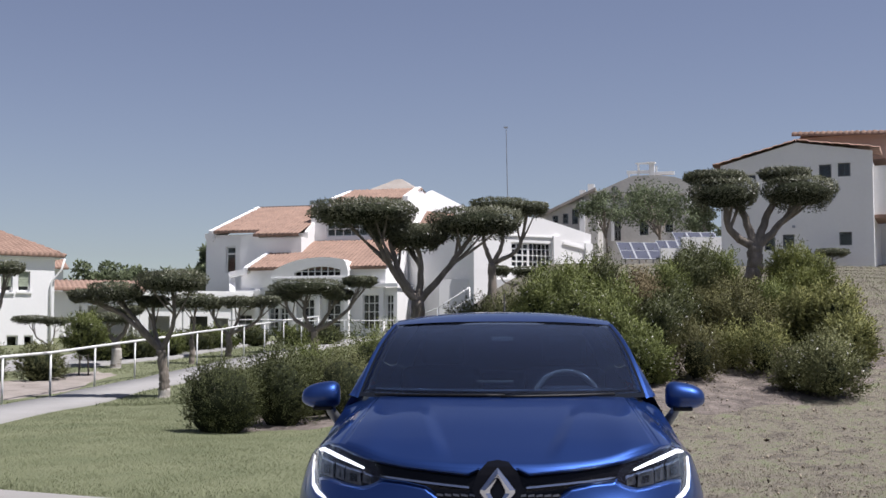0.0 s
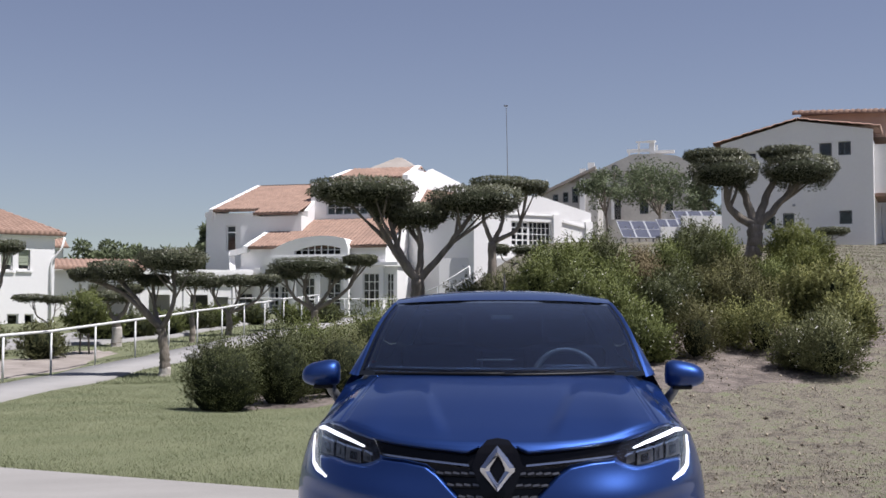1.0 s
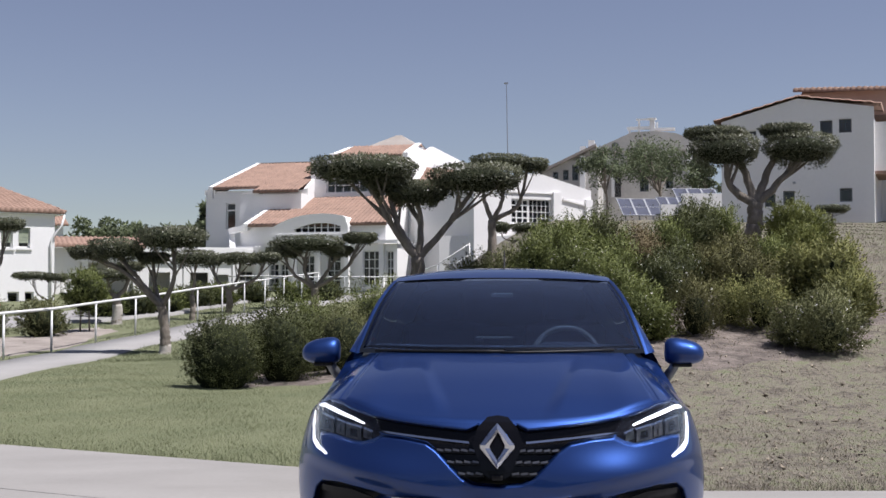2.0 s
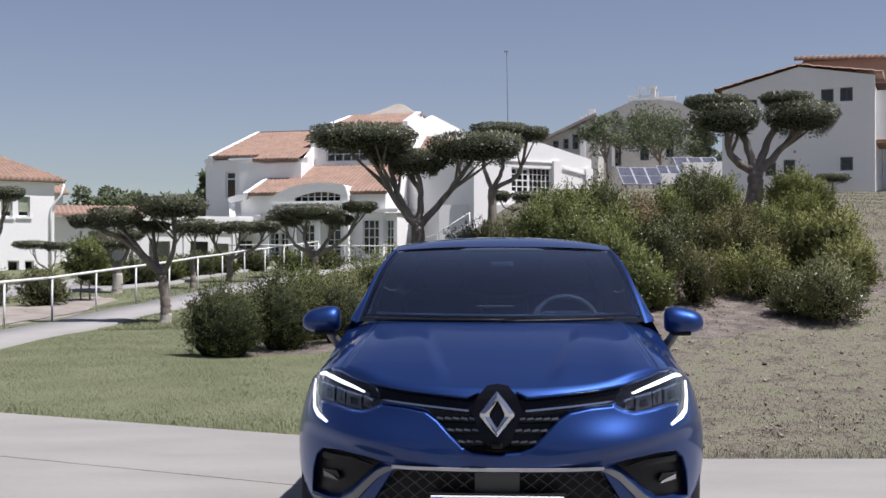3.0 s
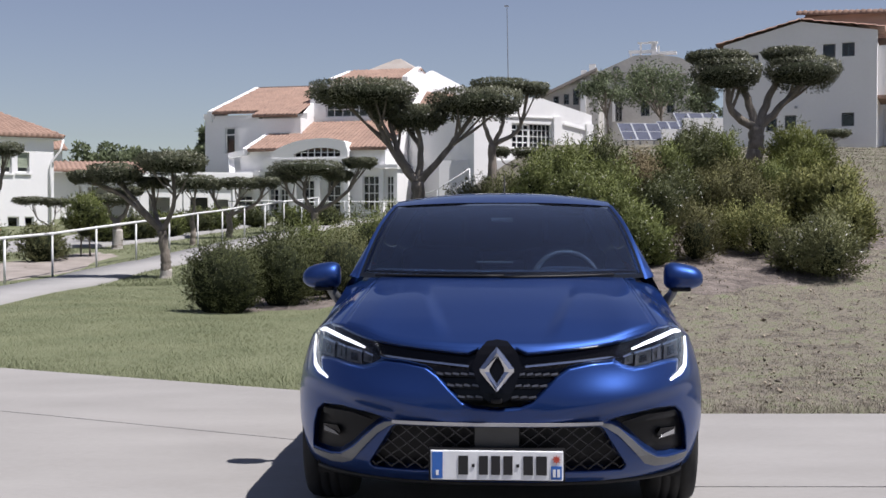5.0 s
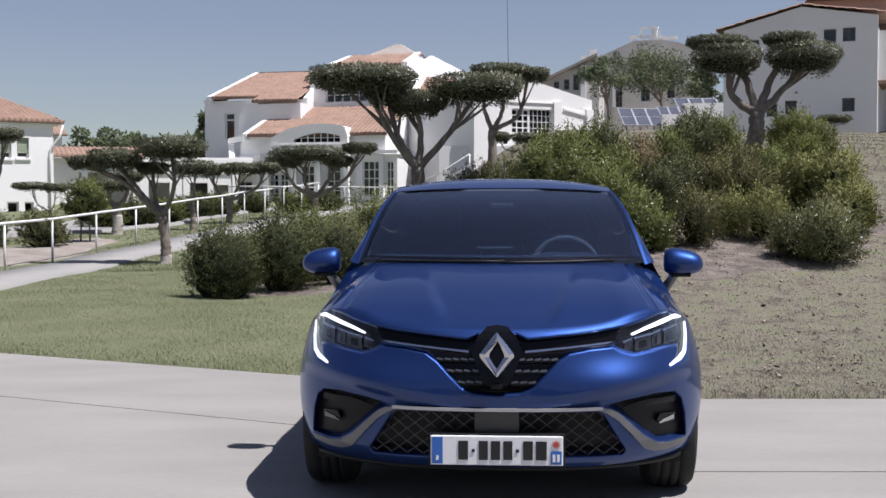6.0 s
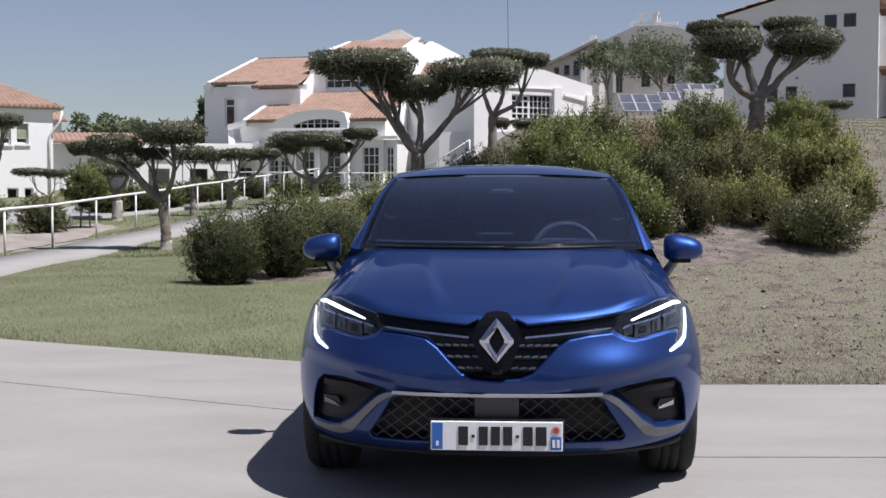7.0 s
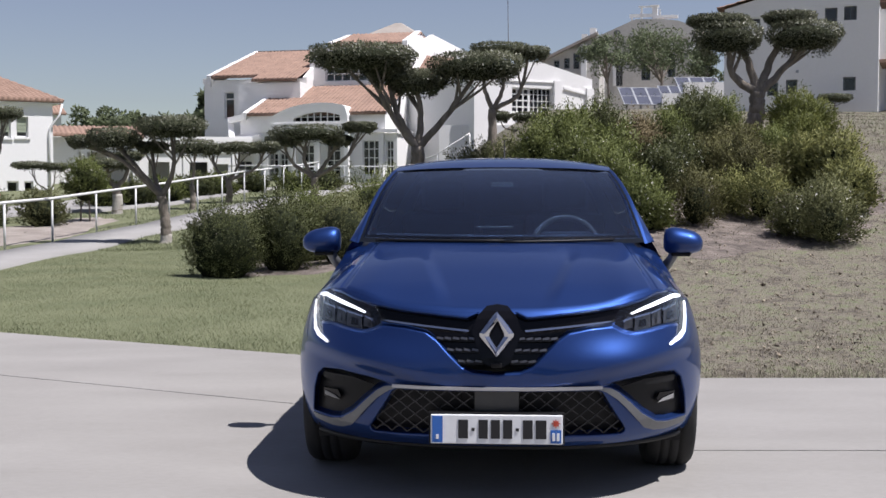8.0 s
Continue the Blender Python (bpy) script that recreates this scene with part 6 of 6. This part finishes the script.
    # inside
    part("dashboard", sheet("dashboard", grid_of(lambda s, k: np.array((0.66 * s, 1.22 + 0.25 * s * s + 0.50 * k, 0.99 + 0.035 * math.sin(math.pi * min(k, 1)) - 0.30 * max(0, k - 0.85))), np.linspace(-1, 1, 24), np.linspace(0, 1.6, 14))), CABIN, car)
    part("screen_display", boxes((-0.13, 0.06, 1.60, 1.63, 1.052, 1.064), bevel=0.004), GREY_CABIN, car)
    bm = bmesh.new()
    pts = [(0.34 + 0.175 * math.cos(a), 1.78 + 0.06 * math.sin(a), 0.94 + 0.165 * math.sin(a)) for a in np.linspace(0, 2 * math.pi, 33)]
    tube(bm, pts, [0.016] * 33, 8)
    sw = part("steering_wheel", bm, GREY_CABIN, car, "grey rimmed steering wheel", True)
    part("wheel_hub", boxes((0.25, 0.43, 1.77, 1.81, 0.91, 0.98), bevel=0.01), CABIN, sw)
    part("binnacle", boxes((0.20, 0.48, 1.60, 1.72, 0.96, 1.035), bevel=0.03), CABIN, car)
    for x in (-0.36, 0.36):
        st = part("seat", boxes((x - 0.24, x + 0.24, 2.42, 2.56, 0.5, 1.12), bevel=0.05), CABIN, car)
        part("headrest", boxes((x - 0.13, x + 0.13, 2.46, 2.55, 1.13, 1.31), bevel=0.035), CABIN, st)
    part("rear_seat", boxes((-0.6, 0.6, 3.1, 3.25, 0.5, 1.08), bevel=0.05), CABIN, car)
    part("rear_view_mirror", boxes((-0.06, 0.06, 1.86, 1.89, 1.268, 1.292), bevel=0.006), material("mirror_trim", (0.05, 0.055, 0.06), 0.7, (0.035, 0.04, 0.045), spec=0.1), car)
    part("headlining", sheet("headlining", grid_of(lambda s, y: roof(s * 0.97, y) - np.array((0, 0, 0.02)), np.linspace(-1, 1, 12), np.linspace(2.0, 3.7, 10)), flip=True), CABIN, car)


build_cabin()


def build_wheel(x, y):
    sgn = 1 if x > 0 else -1
    prof = [(0.215, 0.0), (0.25, -0.004), (0.295, 0.002), (0.310, 0.018), (0.316, 0.045), (0.317, 0.107), (0.316, 0.17), (0.310, 0.197), (0.295, 0.213), (0.25, 0.219), (0.215, 0.215)]
    grooves = [(0.317, 0.055), (0.310, 0.057), (0.310, 0.064), (0.317, 0.066), (0.317, 0.095), (0.310, 0.097), (0.310, 0.105), (0.317, 0.107),
               (0.317, 0.137), (0.310, 0.139), (0.310, 0.146), (0.317, 0.148)]
    prof = prof[:5] + grooves + prof[6:]
    g = np.array([[(sgn * (0.655 + w), y + r * math.cos(a), 0.315 + r * math.sin(a)) for r, w in prof] for a in np.linspace(0, 2 * math.pi, 49)])
    tyre_hub = part("wheel", boxes((sgn * 0.76 - 0.10, sgn * 0.76 + 0.08, y - 0.05, y + 0.05, 0.265, 0.365), bevel=0.02), SILVER, car)
    part("tyre", sheet("tyre", g, smooth=False, flip=sgn > 0), RUBBER, tyre_hub, "black tyre")
    bm = bmesh.new()
    for k in range(5):
        a = 2 * math.pi * k / 5 + 0.3
        c, s = math.cos(a), math.sin(a)
        tube(bm, [(sgn * 0.845, y + 0.04 * c, 0.315 + 0.04 * s), (sgn * 0.85, y + 0.12 * c, 0.315 + 0.12 * s), (sgn * 0.853, y + 0.215 * c, 0.315 + 0.215 * s)], [0.03, 0.022, 0.02], 6)
    pr = np.array([[(sgn * w, y + r * math.cos(a), 0.315 + r * math.sin(a)) for r, w in ((0.222, 0.67), (0.20, 0.70), (0.20, 0.84), (0.222, 0.862))] for a in np.linspace(0, 2 * math.pi, 37)])
    part("rim", bm, SILVER, tyre_hub)
    part("rim_ring", sheet("rim_ring", pr), SILVER, tyre_hub)


for wx in (-0.75, 0.75):
    for wy in (0.86, 3.44):
        build_wheel(wx, wy)


# ---- turf, last: blades and loose bits ----
def blades(name, x0, x1, y0, y1, count, tall, wide, seed, label, keep):
    rng = np.random.RandomState(seed)
    x, y = rng.uniform(x0, x1, count), y0 + (y1 - y0) * rng.rand(count) ** 1.5
    ok = np.array([keep(a, b) for a, b in zip(x, y)])
    x, y = x[ok], y[ok]
    z = np.array([ground_z(a, b) for a, b in zip(x, y)])
    near = np.array([ease((b - pad_edge(a) + 0.1) / 0.8) for a, b in zip(x, y)])
    z = -0.07 + (z + 0.07) * near
    n = len(x)
    clump = 0.85 + 0.55 * np.array([noise.noise(Vector((a * 2.2, b * 2.2, 3.0))) for a, b in zip(x, y)]) + rng.uniform(-0.3, 0.4, n)
    h = tall * np.clip(clump, 0.3, 1.7) + 0.055 * (1 - near)
    a = rng.uniform(0, 2 * math.pi, n)
    lean = rng.normal(0, 0.55, (n, 2)) * h[:, None]
    c, s = np.cos(a) * wide / 2, np.sin(a) * wide / 2
    base = np.stack([x, y, z - 0.01], 1)
    v = np.stack([base - np.stack([c, s, 0 * c], 1), base + np.stack([c, s, 0 * c], 1), base + np.stack([lean[:, 0], lean[:, 1], h + 0.01], 1)], 1).reshape(-1, 3)
    tagged(part(name, array_mesh(name, v, np.arange(3 * n).reshape(n, 3)), BLADE), label, "grass", kind="stuff")


def off_beds(x, y):
    if abs(x - path_x(y)) < 0.78 or y < pad_edge(x) + 0.0:
        return False
    return ((x + 2.1) / 1.35) ** 2 + ((y - 20.0) / 2.4) ** 2 > 1 and ((x - 4.1) / 2.8) ** 2 + ((y - 20.4) / 4.0) ** 2 > 1


blades("grass", -7.5, 1.3, 8.3, 27, 260000, 0.023, 0.0055, 1, "short mown lawn grass in full sun", off_beds)
blades("grass", 1.0, 9.5, 8.25, 27, 140000, 0.021, 0.0055, 2, "sparse dry straw-coloured grass on the bank", off_beds)
blades("grass", -14, -4.5, 24, 60, 50000, 0.05, 0.02, 3, "mown lawn grass between the olive trees", lambda x, y: abs(x - path_x(y)) > 0.8 and not (-11.4 < x < -8.4 and y < 35))
blades("grass", 7.0, 22, 20, 54, 40000, 0.05, 0.02, 4, "dry grass on the hill below the house", lambda x, y: ((x - 4.1) / 2.9) ** 2 + ((y - 20.4) / 4.1) ** 2 > 1)


def litter():
    rng = np.random.RandomState(9)
    n = 11000
    x, y = rng.uniform(1.0, 9.0, n), 8.5 + 12 * rng.rand(n)
    r = rng.uniform(0.004, 0.015, n) * np.where(rng.rand(n) < 0.18, rng.uniform(1.4, 2.6, n), 1.0)
    z = np.array([ground_z(a, b) for a, b in zip(x, y)])
    in_bed = ((x - 4.1) / 3.0) ** 2 + ((y - 20.4) / 4.2) ** 2 < 1
    c = np.stack([x, y, z + 0.02 + 0.03 * in_bed], 1)
    d = rng.normal(0, 1, (n, 4, 3))
    d /= np.linalg.norm(d, axis=2, keepdims=True)
    v = (c[:, None, :] + d * r[:, None, None]).reshape(-1, 3)
    i = np.arange(n)[:, None, None] * 4
    f = (i + np.array([[0, 1, 2], [0, 2, 3], [0, 3, 1], [1, 3, 2]])[None]).reshape(-1, 3)
    tagged(part("leaf_litter", array_mesh("leaf_litter", v, f), material("dry_litter", (0.34, 0.29, 0.22), 0.9, (0.07, 0.055, 0.042), island=0.9, amount=0.8)), "dry leaf litter and small clods", "litter", kind="stuff")


litter()
